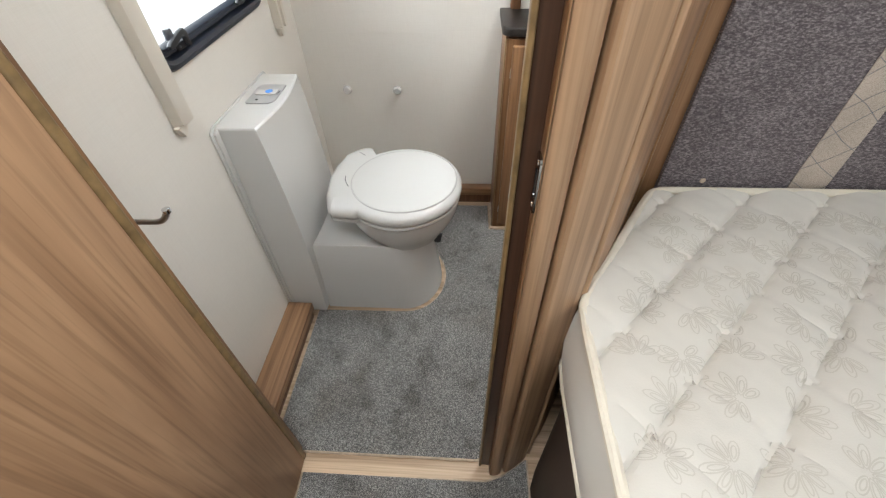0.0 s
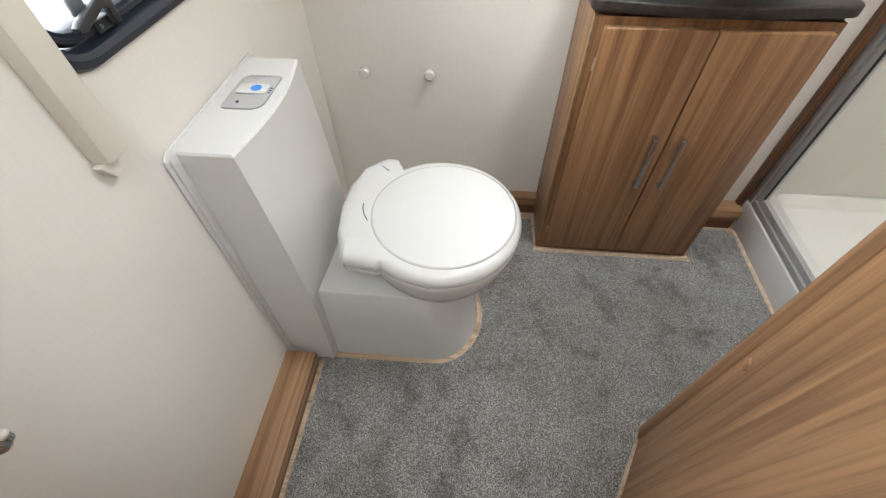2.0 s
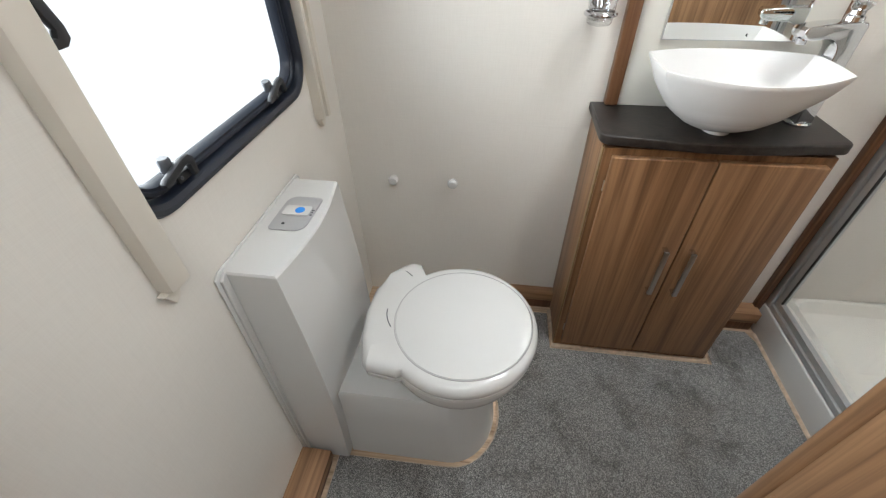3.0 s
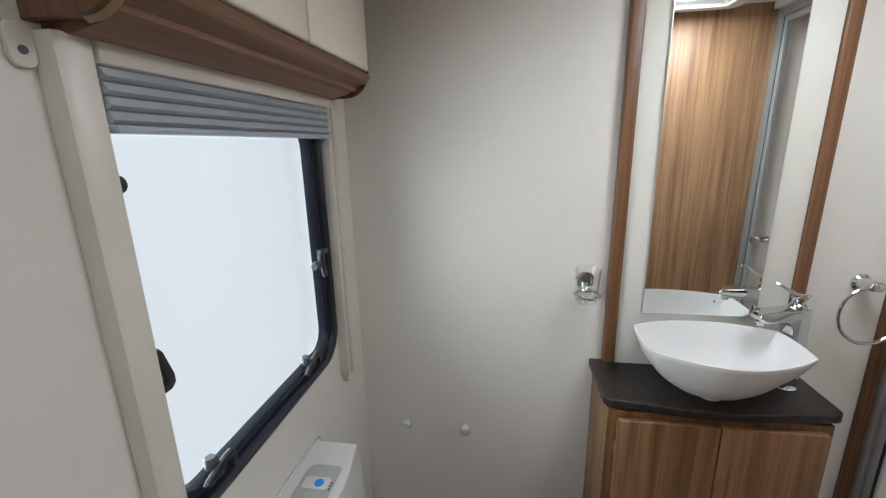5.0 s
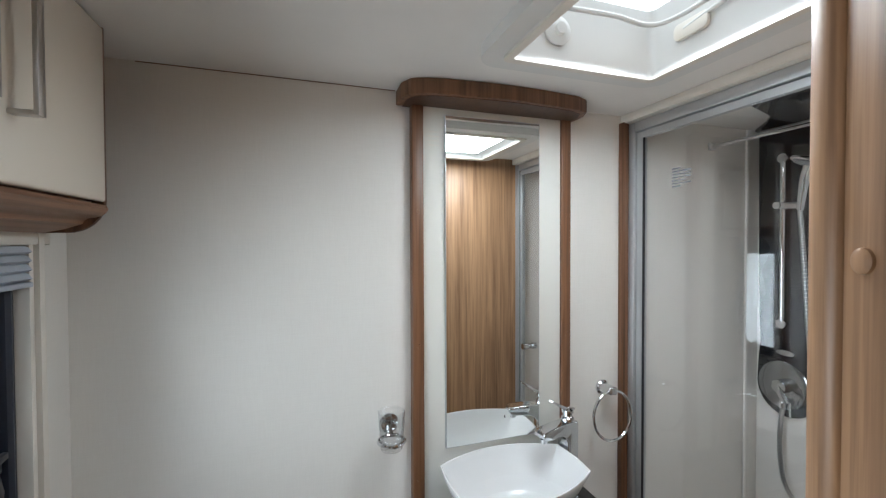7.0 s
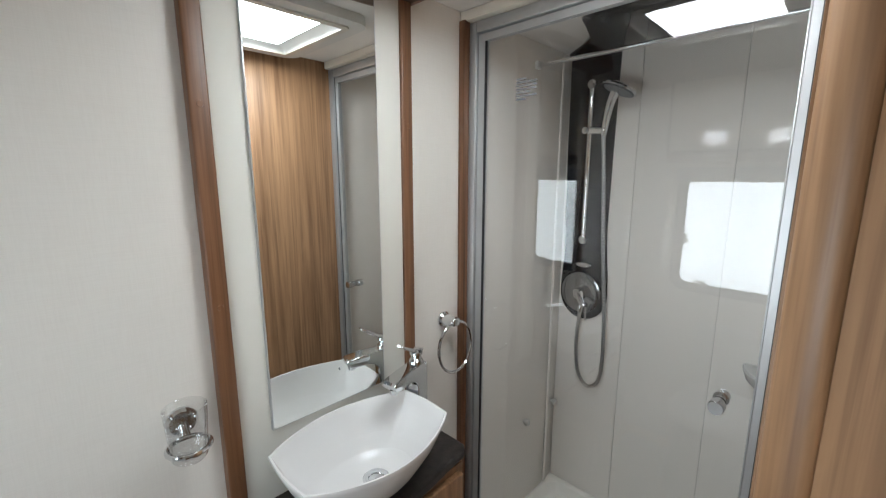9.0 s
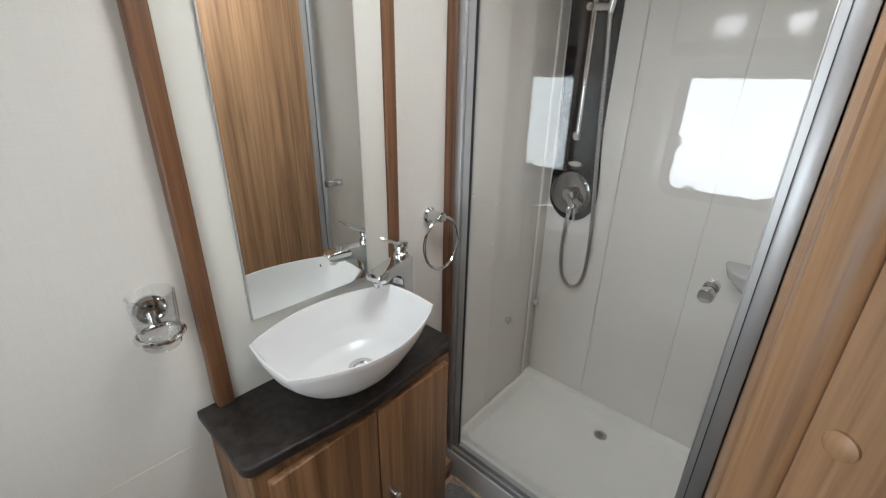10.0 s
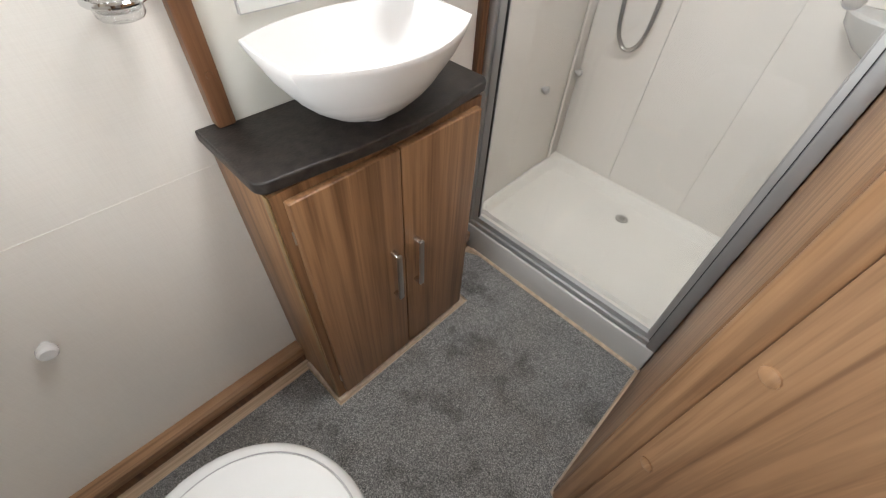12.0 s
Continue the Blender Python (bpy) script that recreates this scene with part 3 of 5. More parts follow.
def woven_loop(cx, cy, a, length, width, t0):
    """A petal drawn as a thin woven line lying on the ticking."""
    pts = []
    for k in range(13):
        q = k / 12
        along, across = (1 - math.cos(2 * math.pi * q)) / 2, math.sin(2 * math.pi * q) * (0.55 + 0.45 * math.sin(math.pi * q))
        x = cx + math.cos(a) * (t0 + along * length) - math.sin(a) * across * width
        y = cy + math.sin(a) * (t0 + along * length) + math.cos(a) * across * width
        pts.append((x, y))
    rows = []
    for k, (x, y) in enumerate(pts):
        x2, y2 = pts[(k + 1) % 12]
        x1, y1 = pts[(k - 1) % 12]
        d = Vector((x2 - x1, y2 - y1, 0))
        d = d.normalized() if d.length else Vector((1, 0, 0))
        n = Vector((-d.y, d.x, 0)) * 0.0008
        rows.append([motif.verts.new((x + s * n.x, y + s * n.y, quilt(x + s * n.x, y + s * n.y) + 0.0006)) for s in (1, -1)])
    for r0, r1 in zip(rows, rows[1:]):
        motif.faces.new((r0[0], r1[0], r1[1], r0[1]))


k = 0
for gy in range(-5, 18):
    for gx in range(0, 19):
        cx = 0.98 + 0.070 * gx + (0.035 if gy % 2 else 0) + rng.uniform(-0.010, 0.010)
        cy = 0.10 + 0.068 * gy + rng.uniform(-0.010, 0.010)
        inside = (Vector((cx, cy, 0)) - Vector((*cut_a, 0))).dot(cutn) < -0.045
        if not (mat_x0 + 0.045 < cx < 2.12 and cy < mat_y1 - 0.05 and inside):
            continue
        a0 = rng.uniform(0, 6.28)
        fan, n_p = (4.2, 7) if rng.random() < 0.7 else (2.4, 5)
        for p in range(n_p):
            a = a0 + fan * (p / (n_p - 1) - 0.5)
            ln = 0.026 + 0.009 * math.cos(fan * (p / (n_p - 1) - 0.5) * 0.8)
            woven_loop(cx, cy, a, ln, 0.0065, 0.005)
            woven_loop(cx, cy, a, ln * 0.62, 0.0034, 0.009)
part("woven_pattern", motif, MOTIF, mattress, "tone-on-tone woven flower outlines")["kind"] = "stuff"
rim = [(mat_x0, -0.54), (mat_x0, 0.88)]
rim += [tuple(p)[:2] for p in smooth_line([(mat_x0 + 0.001, 0.90, 0), (mat_x0 + 0.012, 0.948, 0), (1.05, 1.075, 0), (1.135, 1.205, 0), (1.165, mat_y1 - 0.001, 0)], 6)]
rim += [(1.19, mat_y1), (2.20, mat_y1)]
sides = loft([[(x, y, z) for x, y in rim] for z in (0.52, 0.56, 0.60, 0.66, 0.70)], cap=False, closed=False)
for v in sides.verts:
    bulge = math.sin(math.pi * (v.co.z - 0.52) / 0.19)
    if v.co.x < 1.0:
        v.co.x -= 0.012 * bulge
part("side_panel", sides, TICKING, mattress, "quilted side of the mattress")
part("piping", tube([(x, y, 0.7055) for x, y in rim], 0.0078, 10), PIPING, mattress, "cream piped edge")
part("piping", tube([(x, y, 0.524) for x, y in rim], 0.0060, 10), PIPING, mattress, "cream piped edge")
bed_base = solid("bed_base", prism([(0.9615, Y0 + 0.01), (0.9615, 0.862), (0.978, 0.905), (1.17, 1.19), (2.23, 1.24), (2.23, Y0 + 0.01)], -0.009, 0.517, "z", 0.003), DARKBASE, "dark bed base under the mattress", "bed base")


# ---- window ----
window_1 = thing("window_1", (0.14, 1.6, 0.89), "frosted caravan window with black rubber seal and stay latches", "window", kind="structure")
ring_o = rounded(WY0 + 0.001, WY1 - 0.001, WZ0 + 0.001, WZ1 - 0.001, 0.074)
def ring_at(off, x):
    return [(x, y, z) for y, z in rounded(WY0 + off, WY1 - off, WZ0 + off, WZ1 - off, max(0.02, 0.074 - off * 0.8))]
def frame_ring(name, offs, mat_, label=""):
    rows = [ring_at(o, x) for o, x in offs]
    rows.append(rows[0])
    return part(name, loft(rows, cap=False), mat_, window_1, label)
frame_ring("outer_seal", [(-0.014, XL + 0.0006), (-0.010, XL + 0.007), (-0.001, XL + 0.009), (0.006, XL + 0.004), (0.010, XL - 0.006), (0.010, XL - 0.029), (0.0005, XL - 0.029), (0.0005, XL + 0.0006)], BLACKRUB, "blue-black rubber outer seal")
frame_ring("inner_seal", [(0.012, XL - 0.012), (0.016, XL - 0.004), (0.021, XL - 0.004), (0.023, XL - 0.008), (0.027, XL - 0.008), (0.030, XL - 0.014), (0.031, XL - 0.029), (0.012, XL - 0.029)], BLACKRUB, "ribbed rubber inner seal")
part("pane", prism(rounded(WY0 + 0.011, WY1 - 0.011, WZ0 + 0.011, WZ1 - 0.011, 0.06), XL - 0.046, XL - 0.040, "x"), WINDOWPANE, window_1).visible_shadow = False

def latch(y, z, turn, size=1.0, boss=True):
    """A window stay catch: base on the seal, swinging lever and round boss on the pane."""
    c = thing("window_latch", (XL, y, z), "black plastic window catch on the rubber seal", "window latch", "window catches")
    m = Matrix.Translation((XL, y, z)) @ Matrix.Rotation(radians(turn), 4, "X")
    part("bracket", moved(box(-0.016, 0.001, -0.010, 0.024, 0.004, 0.020, 0.003), m), BLACK, c)
    part("lever", moved(prism([(-0.046 * size, 0.021), (-0.034 * size, 0.019), (0.006 * size, 0.031), (0.014 * size, 0.028), (0.016 * size, 0.008), (0.027 * size, 0.008), (0.026 * size, 0.036), (0.018 * size, 0.044), (0.004 * size, 0.044), (-0.040 * size, 0.032), (-0.047 * size, 0.027)], 0.0012, 0.0125, "x", 0.003), m), BLACK, c)
    if boss:
        part("boss", moved(turned([(0, 0), (0.009, 0), (0.0105, 0.003), (0.0105, 0.017), (0.008, 0.021), (0, 0.021)], (-0.008, -0.012, 0.030), "z", 20), m), DARKGREY, c, "dark grey plastic boss")
    part("screw", moved(turned([(0, 0), (0.003, 0), (0.0032, 0.0012), (0, 0.002)], (0.0008, -0.002, 0.012), "x", 12), m), DARKGREY, c)


latch(1.435, WZ0 + 0.008, 0)
latch(1.775, WZ0 + 0.012, 12)
latch(WY1 - 0.010, 1.165, 90)
latch(WY0 + 0.002, 1.145, -90, 0.9, False)
knob_n = thing("window_latch", (XL, WY0 + 0.03, 1.405), "black plastic window catch on the rubber seal", "window latch", "window catches")
part("bracket", box(XL - 0.020, XL - 0.003, WY0 + 0.004, WY0 + 0.024, 1.395, 1.432, 0.003), BLACK, knob_n)
part("boss", turned([(0, 0), (0.009, 0), (0.0125, 0.004), (0.0135, 0.012), (0.011, 0.019), (0, 0.021)], (XL - 0.010, WY0 + 0.0245, 1.404), "y", 22), BLACK, knob_n)

# ---- blind and its frame ----
blind = thing("window_blind", (0.17, 1.65, 0.75), "cream cassette blind frame with a raised grey pleated blind", "blind")
part("near_rail", prism([(XL + 0.0005, 1.296), (0.167, 1.296), (0.174, 1.298), (0.178, 1.304), (0.178, 1.334), (0.174, 1.338), (XL + 0.0005, 1.340)], 0.800, 1.562, "z", 0.004), CREAM, blind)
part("far_rail", prism([(XL + 0.0005, 1.9225), (0.176, 1.9225), (0.177, 1.932), (0.166, 1.934), (0.166, 1.942), (0.180, 1.944), (0.181, 1.958), (XL + 0.0005, 1.964)], 0.800, 1.560, "z", 0.003), CREAM, blind)
part("head_rail", prism([(1.3405, 1.537), (1.985, 1.537), (1.985, 1.562), (1.3405, 1.562)], XL + 0.0005, 0.1785, "x", 0.004), CREAM, blind)
part("end_cap", prism(rounded(1.270, 1.2955, 1.524, 1.566, 0.010, 4), XL + 0.0005, XL + 0.007, "x", 0.002), CREAM, blind, "moulded cream corner cap")
for y, z in ((1.282, 1.540),):
    part("screw", turned([(0, 0), (0.0045, 0), (0.004, 0.002), (0, 0.0022)], (XL + 0.0068, y, z), "x", 14), DARKGREY, blind)
for k in range(4):
    z1 = 1.536 - 0.0156 * k
    z0 = z1 - 0.0157
    prof = [(XL + 0.020, z0), (XL + 0.027, z0 + 0.002), (XL + 0.031, z0 + 0.005), (XL + 0.027, (z0 + z1) / 2 + 0.003), (XL + 0.025, z1 - 0.002), (XL + 0.020, z1)]
    part("pleat", prism(prof, 1.341, 1.9215, "y"), BLIND, blind, "grey pleat of the raised blind")
part("bottom_bar", box(XL + 0.006, XL + 0.033, 1.341, 1.9215, 1.4635, 1.4730, 0.003), BLIND, blind, "grey bottom bar of the blind")
for y in (1.306, 1.942):
    part("foot", prism([(y - 0.018, 0.7995), (y + 0.018, 0.7995), (y + 0.008, 0.778), (y - 0.004, 0.774)], XL + 0.0005, XL + 0.016, "x", 0.003), CREAM, blind)

# ---- overhead locker ----
LX, LZ, LY0, LY1 = 0.278, 1.612, 1.290, 1.958
locker = thing("overhead_locker", (0.2, 1.62, 1.58), "overhead locker with gloss cream doors and walnut carcass", "locker")
under = [(XL + 0.001, 1.563), (0.186, 1.559), (0.218, 1.566), (0.244, 1.5755), (0.247, 1.582), (0.254, 1.5865), (0.264, 1.5875), (0.274, 1.591), (0.281, 1.597), (0.284, 1.604), (0.281, 1.611), (0.268, 1.6135), (XL + 0.001, 1.6135)]
part("bottom_rail", prism(under, LY0 + 0.019, LY1 - 0.013, "y"), LOCKERWOOD, locker, "curved walnut bottom rail")
part("carcass", box(XL + 0.001, 0.258, LY0 + 0.019, LY1 - 0.013, 1.6135, ZC - 0.001, 0.001), LOCKERWOOD, locker)
endp = [(XL + 0.001, 1.569), (0.214, 1.569)] + [(0.214 + 0.060 * math.sin(a), 1.629 - 0.060 * math.cos(a)) for a in [math.pi / 2 * k / 8 for k in range(1, 9)]] + [(0.274, ZC - 0.001), (XL + 0.001, ZC - 0.001)]
part("end_panel", prism(endp, LY0, LY0 + 0.018, "y", 0.003), BATTEN, locker, "dark walnut end panel with a rounded corner")
part("end_panel", prism([(x + 0.004 if x > 0.2 else x, z - 0.010) if z < 1.9 else (x + 0.004 if x > 0.2 else x, z) for x, z in endp], LY1 - 0.012, LY1, "y", 0.003), BATTEN, locker, "dark walnut end panel")
part("edge_band", tube([(0.2745, LY0 + 0.009, ZC - 0.01), (0.2745, LY0 + 0.009, 1.641)] + [(0.214 + 0.0605 * math.sin(a), LY0 + 0.009, 1.629 - 0.0605 * math.cos(a)) for a in [math.pi / 2 * (8 - k) / 8 for k in range(1, 9)]], 0.0060, 8, False, 0.12), TANBAND, locker, "tan edge band")
for y0, y1, hy in ((1.324, 1.641, 1.600), (1.645, LY1 - 0.014, 1.682)):
    d = part("door", box(0.2600, LX + 0.004, y0, y1, 1.616, ZC - 0.004, 0.006, 3), CREAMGLOSS, locker, "gloss cream locker door")
    bar = box(LX + 0.031, LX + 0.0375, hy - 0.008, hy + 0.008, 1.704, 1.885, 0.0015)
    for z0 in (1.704, 1.8785):
        box(LX + 0.0042, LX + 0.0312, hy - 0.008, hy + 0.008, z0, z0 + 0.0065, 0.001, 2, bar)
    part("handle", bar, STEEL, d, "brushed metal bar handle")
part("filler", box(0.2600, LX - 0.004, LY0 + 0.019, 1.3235, 1.6135, ZC - 0.002, 0.001), LOCKERWOOD, locker, "walnut filler beside the door")

# ---- hook behind the door edge ----
hook = thing("coat_hook", (0.27, 0.932, 0.83), "bent brushed-metal hook on the doorway partition", "hook")
part("plate", turned([(0, 0), (0.014, 0), (0.014, 0.003), (0.011, 0.005), (0, 0.005)], (0.262, 0.9323, 0.836), "y", 20), STEEL, hook)
part("arm", tube(smooth_line([(0.262, 0.936, 0.836), (0.272, 0.953, 0.836), (0.300, 0.960, 0.834), (0.325, 0.961, 0.834), (0.337, 0.962, 0.839), (0.346, 0.964, 0.850)], 6), 0.0045, 10), STEEL, hook)
part("tip", turned([(0, -0.004), (0.0055, -0.003), (0.006, 0.003), (0, 0.005)], (0.347, 0.964, 0.853), "z", 14), CHROME, hook)

# ---- toilet ----
toilet = thing("toilet", (0.45, 1.58, 0), "white plastic cassette toilet with closed lid beside its flush housing", "toilet")
rows = []
for k in range(13):                     # housing, bottom to top
    s = k / 12
    z = 0.012 + 0.716 * s
    fx = 0.274 - 0.014 * s + 0.014 * math.sin(math.pi * s)
    y0, y1 = 1.404 + 0.008 * s, 1.748 - 0.008 * s
    front = []
    for j in range(11):
        q = j / 10
        front.append((fx + 0.020 * math.sin(math.pi * q) * (0.4 + 0.6 * s), y0 + (y1 - y0) * q, z))
    rows.append([(XL + 0.001, y0, z)] + front + [(XL + 0.001, y1, z)])
top = rows[-1]
rows.append([(XL + 0.001 if i in (0, len(top) - 1) else x - 0.004, y + (0.003 if y < 1.5 else -0.003), z + 0.004) for i, (x, y, z) in enumerate(top)])
rows.append([(XL + 0.001 if i in (0, len(top) - 1) else x - 0.010, y + (0.008 if y < 1.5 else -0.008), z + 0.005) for i, (x, y, z) in enumerate(top)])
housing = part("flush_housing", loft(rows), WHITE, toilet)
part("wall_flange", prism([(1.391, 0.012), (1.760, 0.012), (1.760, 0.726), (1.748, 0.738), (1.405, 0.738), (1.391, 0.728)], XL + 0.0006, XL + 0.006, "x", 0.003), WHITE, toilet, "white flange sealed to the wall")
part("wall_flange", prism([(1.397, 0.012), (1.754, 0.012), (1.754, 0.720), (1.744, 0.731), (1.408, 0.731), (1.397, 0.722)], XL + 0.0062, XL + 0.014, "x", 0.003), WHITE, toilet, "second step of the white flange")
pad = part("flush_panel", prism(rounded(0.180, 0.258, 1.540, 1.660, [0.010, 0.024, 0.012, 0.024], 6), 0.7335, 0.7362, "z", 0.001), GREYPAD, housing, "grey flush control panel")
part("flush_button", prism(rounded(0.190, 0.249, 1.588, 1.622, 0.006, 4), 0.7364, 0.7392, "z", 0.001), WHITE, housing, "white flush button with a blue dot")
part("blue_dot", prism(circle(0.226, 1.605, 0.0105, 24), 0.7393, 0.7400, "z"), BLUE, housing, "blue dot")
part("lamp", prism(circle(0.207, 1.560, 0.0032, 14), 0.7364, 0.7375, "z"), BLACK, housing)
for y in (1.594, 1.602, 1.610):
    part("mark", box(0.2505, 0.2555, y - 0.0018, y + 0.0018, 0.7364, 0.7368, 0), BLACK, housing)

def nose(x0, cx, cy, hw, r, z, n=20, back_n=4):
    """A D-shaped outline: square at the back, half-round at the front."""
    pts = [(x0, cy - hw, z)]
    for i in range(n + 1):
        a = radians(-90 + 180 * i / n)
        pts.append((cx + r * math.cos(a), cy + hw * math.sin(a), z))
    pts.append((x0, cy + hw, z))
    return pts


ped = [nose(0.276, 0.555, 1.588, 0.158, 0.128, 0.0), nose(0.278, 0.555, 1.588, 0.156, 0.126, 0.03), nose(0.280, 0.545, 1.588, 0.153, 0.112, 0.20),
       nose(0.284, 0.535, 1.588, 0.152, 0.106, 0.302), nose(0.288, 0.530, 1.588, 0.148, 0.102, 0.310)]
part("pedestal", loft(ped), WHITE, toilet)
bowl = []
for z, k in ((0.290, 0.66), (0.312, 0.72), (0.340, 0.83), (0.372, 0.925), (0.400, 0.975), (0.426, 0.995), (0.434, 0.995)):
    bowl.append([(0.572 + (0.180 * k) * math.cos(a), 1.562 + 0.178 * k * math.sin(a), z) for a in [2 * math.pi * i / 40 for i in range(40)]])
part("bowl", loft(bowl), WHITE, toilet)


def lid_line(grow, z, tilt=0.0):
    """Round lid drawn into a hinge block at the back."""
    cx, cy, rx, ry = 0.575, 1.561, 0.182 + grow, 0.186 + grow
    pts = []
    for i in range(45):
        a = radians(-128 + 256 * i / 44)
        pts.append((cx + rx * math.cos(a), cy + ry * math.sin(a)))
    b = 0.352 - grow
    pts += [(0.452, 1.747 + grow), (0.428, 1.752 + grow), (0.405, 1.738 + grow), (0.375, 1.690), (b - 0.004, 1.640), (b - 0.008, 1.570), (b + 0.002, 1.490), (0.374 - grow, 1.428 - grow), (0.386, 1.416 - grow), (0.452, 1.408 - grow)]
    return [(x, y, z + tilt * (0.575 - x)) for x, y in pts]


part("seat", loft([lid_line(-0.016, 0.4285), lid_line(-0.006, 0.431), lid_line(-0.002, 0.437), lid_line(-0.003, 0.4445), lid_line(-0.010, 0.4465)]), WHITE, toilet)
lid = part("lid", loft([lid_line(-0.010, 0.4505), lid_line(-0.001, 0.4520), lid_line(0.0015, 0.458), lid_line(0.000, 0.468), lid_line(-0.005, 0.477), lid_line(-0.014, 0.4825), lid_line(-0.030, 0.4845), lid_line(-0.050, 0.4848)]), WHITE, toilet)
disc = [(0.582 + 0.160 * math.cos(a), 1.560 + 0.158 * math.sin(a)) for a in [2 * math.pi * i / 64 for i in range(64)]]
dome = [[(0.582 + 0.160 * k * math.cos(a), 1.560 + 0.158 * k * math.sin(a), z) for a in [2 * math.pi * i / 64 for i in range(64)]] for k, z in ((1.0, 0.4835), (0.992, 0.4862), (0.97, 0.4872), (0.7, 0.4880), (0.3, 0.4884), (0.02, 0.4885))]
part("raised_disc", loft(dome), WHITE, lid, "slightly raised round of the lid")
part("groove", tube([(x, y, 0.4846) for x, y in [(0.582 + 0.1615 * math.cos(a), 1.560 + 0.1595 * math.sin(a)) for a in [2 * math.pi * i / 64 for i in range(64)]]], 0.0011, 6, True), GREYPAD, lid, "thin grey groove")
part("hinge_slot", tube([(0.398 + 0.020 * (1 - q) ** 2, 1.520 + 0.052 * q, 0.4846) for q in [k / 10 for k in range(11)]], 0.0015, 6), DARKGREY, lid)
part("hinge_slot", tube([(0.405, 1.712, 0.4825), (0.420, 1.704, 0.484), (0.436, 1.690, 0.4846)], 0.0015, 6), DARKGREY, lid)
part("blade_lever", prism([(0.655, 0.235), (0.690, 0.235), (0.684, 0.205), (0.664, 0.205)], 1.572, 1.590, "y", 0.002), BLACK, toilet, "black blade lever under the bowl")

# ---- knobs on the vanity wall ----
for x in (0.297, 0.494):
    k = thing("coat_peg", (x, YB, 0.530), "small round white peg screwed to the cream wall", "peg", "wall pegs")
    part("stem", turned([(0, 0), (0.008, 0), (0.006, -0.013), (0, -0.013)], (x, YB - 0.0003, 0.530), "y", 16), WHITE, k)
    part("cap", turned([(0, -0.011), (0.0135, -0.011), (0.0158, -0.015), (0.0158, -0.025), (0.012, -0.030), (0, -0.031)], (x, YB, 0.530), "y", 24), WHITE, k)

# ---- vanity ----
VX0, VX1, VY = 0.884, 1.402, 1.892
vanity = thing("vanity_cabinet", (1.14, 2.0, 0), "walnut-foil vanity cabinet with two doors and bar handles", "cabinet")
part("body", box(VX0 + 0.018, VX1 - 0.018, VY + 0.019, YB - 0.032, -0.009, 0.772, 0.001), WALNUT, vanity)
# added strip, its dark tone paints the shadow gap below the worktop
part("shadow_gap_strip", box(VX0 + 0.008, VX1 - 0.008, VY + 0.010, YB - 0.002, 0.7745, 0.7832, 0.001), SHADEDWOOD, vanity, "strip coloured as the shadow gap under the worktop")
part("side_panel", box(VX0, VX0 + 0.0175, VY + 0.021, YB - 0.0005, -0.009, 0.774, 0.001), WALNUT, vanity)
part("side_panel", box(VX1 - 0.0175, VX1, VY + 0.021, YB - 0.0005, -0.009, 0.774, 0.001), WALNUT, vanity)
part("front_frame", plate([(VX0 + 0.003, -0.009), (VX1 - 0.003, -0.009), (VX1 - 0.003, 0.774), (VX0 + 0.003, 0.774)], [(0.93, 0.06), (1.355, 0.06), (1.355, 0.75), (0.93, 0.75)], VY + 0.002, VY + 0.0205, "y"), WALNUT, vanity)
part("edge_band", box(VX0 - 0.001, VX0 + 0.0025, VY + 0.003, VY + 0.020, -0.008, 0.773, 0.001), OLIVE, vanity, "olive edge band on the front corner")
for x0, x1, hx, hinge in ((0.9065, 1.1455, 1.108, 0.9065), (1.1490, 1.3830, 1.178, 1.3830)):
    d = part("door", box(x0, x1, VY - 0.017, VY + 0.0015, 0.030, 0.758, 0.0035, 3), WALNUT, vanity)
    part("handle", box(hx - 0.0065, hx + 0.0065, VY - 0.045, VY - 0.0385, 0.335, 0.497, 0.0012), STEEL, d, "brushed metal bar handle")
    for z in (0.338, 0.494):
        part("handle", box(hx - 0.0065, hx + 0.0065, VY - 0.0385, VY - 0.0171, z - 0.003, z + 0.003, 0.001), CHROME, d, "bright metal handle foot")
    part("hinge", box(hinge - 0.002, hinge + 0.001, VY - 0.004, VY + 0.0018, 0.655, 0.685, 0.0005), STEEL, d)
    part("hinge", box(hinge - 0.002, hinge + 0.001, VY - 0.004, VY + 0.0018, 0.085, 0.115, 0.0005), STEEL, d)
part("sealant", tube([(VX0 - 0.004, 2.05, -0.004), (VX0 - 0.004, VY - 0.006, -0.004), (VX1 + 0.004, VY - 0.006, -0.004), (VX1 + 0.004, 2.04, -0.004)], 0.0085, 8), TAN, vanity, "rough tan carpet edge round the plinth")

def counter_line():
    pts = [(0.871, YB - 0.0006), (0.871, 1.912)]
    pts += [(0.871 + 0.026 * (1 - math.cos(a)), 1.912 - 0.026 * math.sin(a)) for a in [math.pi / 2 * k / 6 for k in range(1, 7)]]
    for k in range(1, 12):
        q = k / 12
        pts.append((0.897 + (1.392 - 0.897) * q, 1.886 - 0.024 * math.sin(math.pi * q) ** 1.3 + 0.002 * q))
    pts += [(1.392 + 0.026 * math.sin(a), 1.914 - 0.026 * math.cos(a)) for a in [math.pi / 2 * k / 6 for k in range(0, 7)]]
    pts.append((1.418, YB - 0.0006))
    return pts


counter = thing("worktop", (1.145, 2.0, 0.7835), "charcoal laminate worktop with rounded front corners", "worktop")
part("slab", prism(counter_line(), 0.7835, 0.808, "z", 0.005, 3), COUNTER, counter)

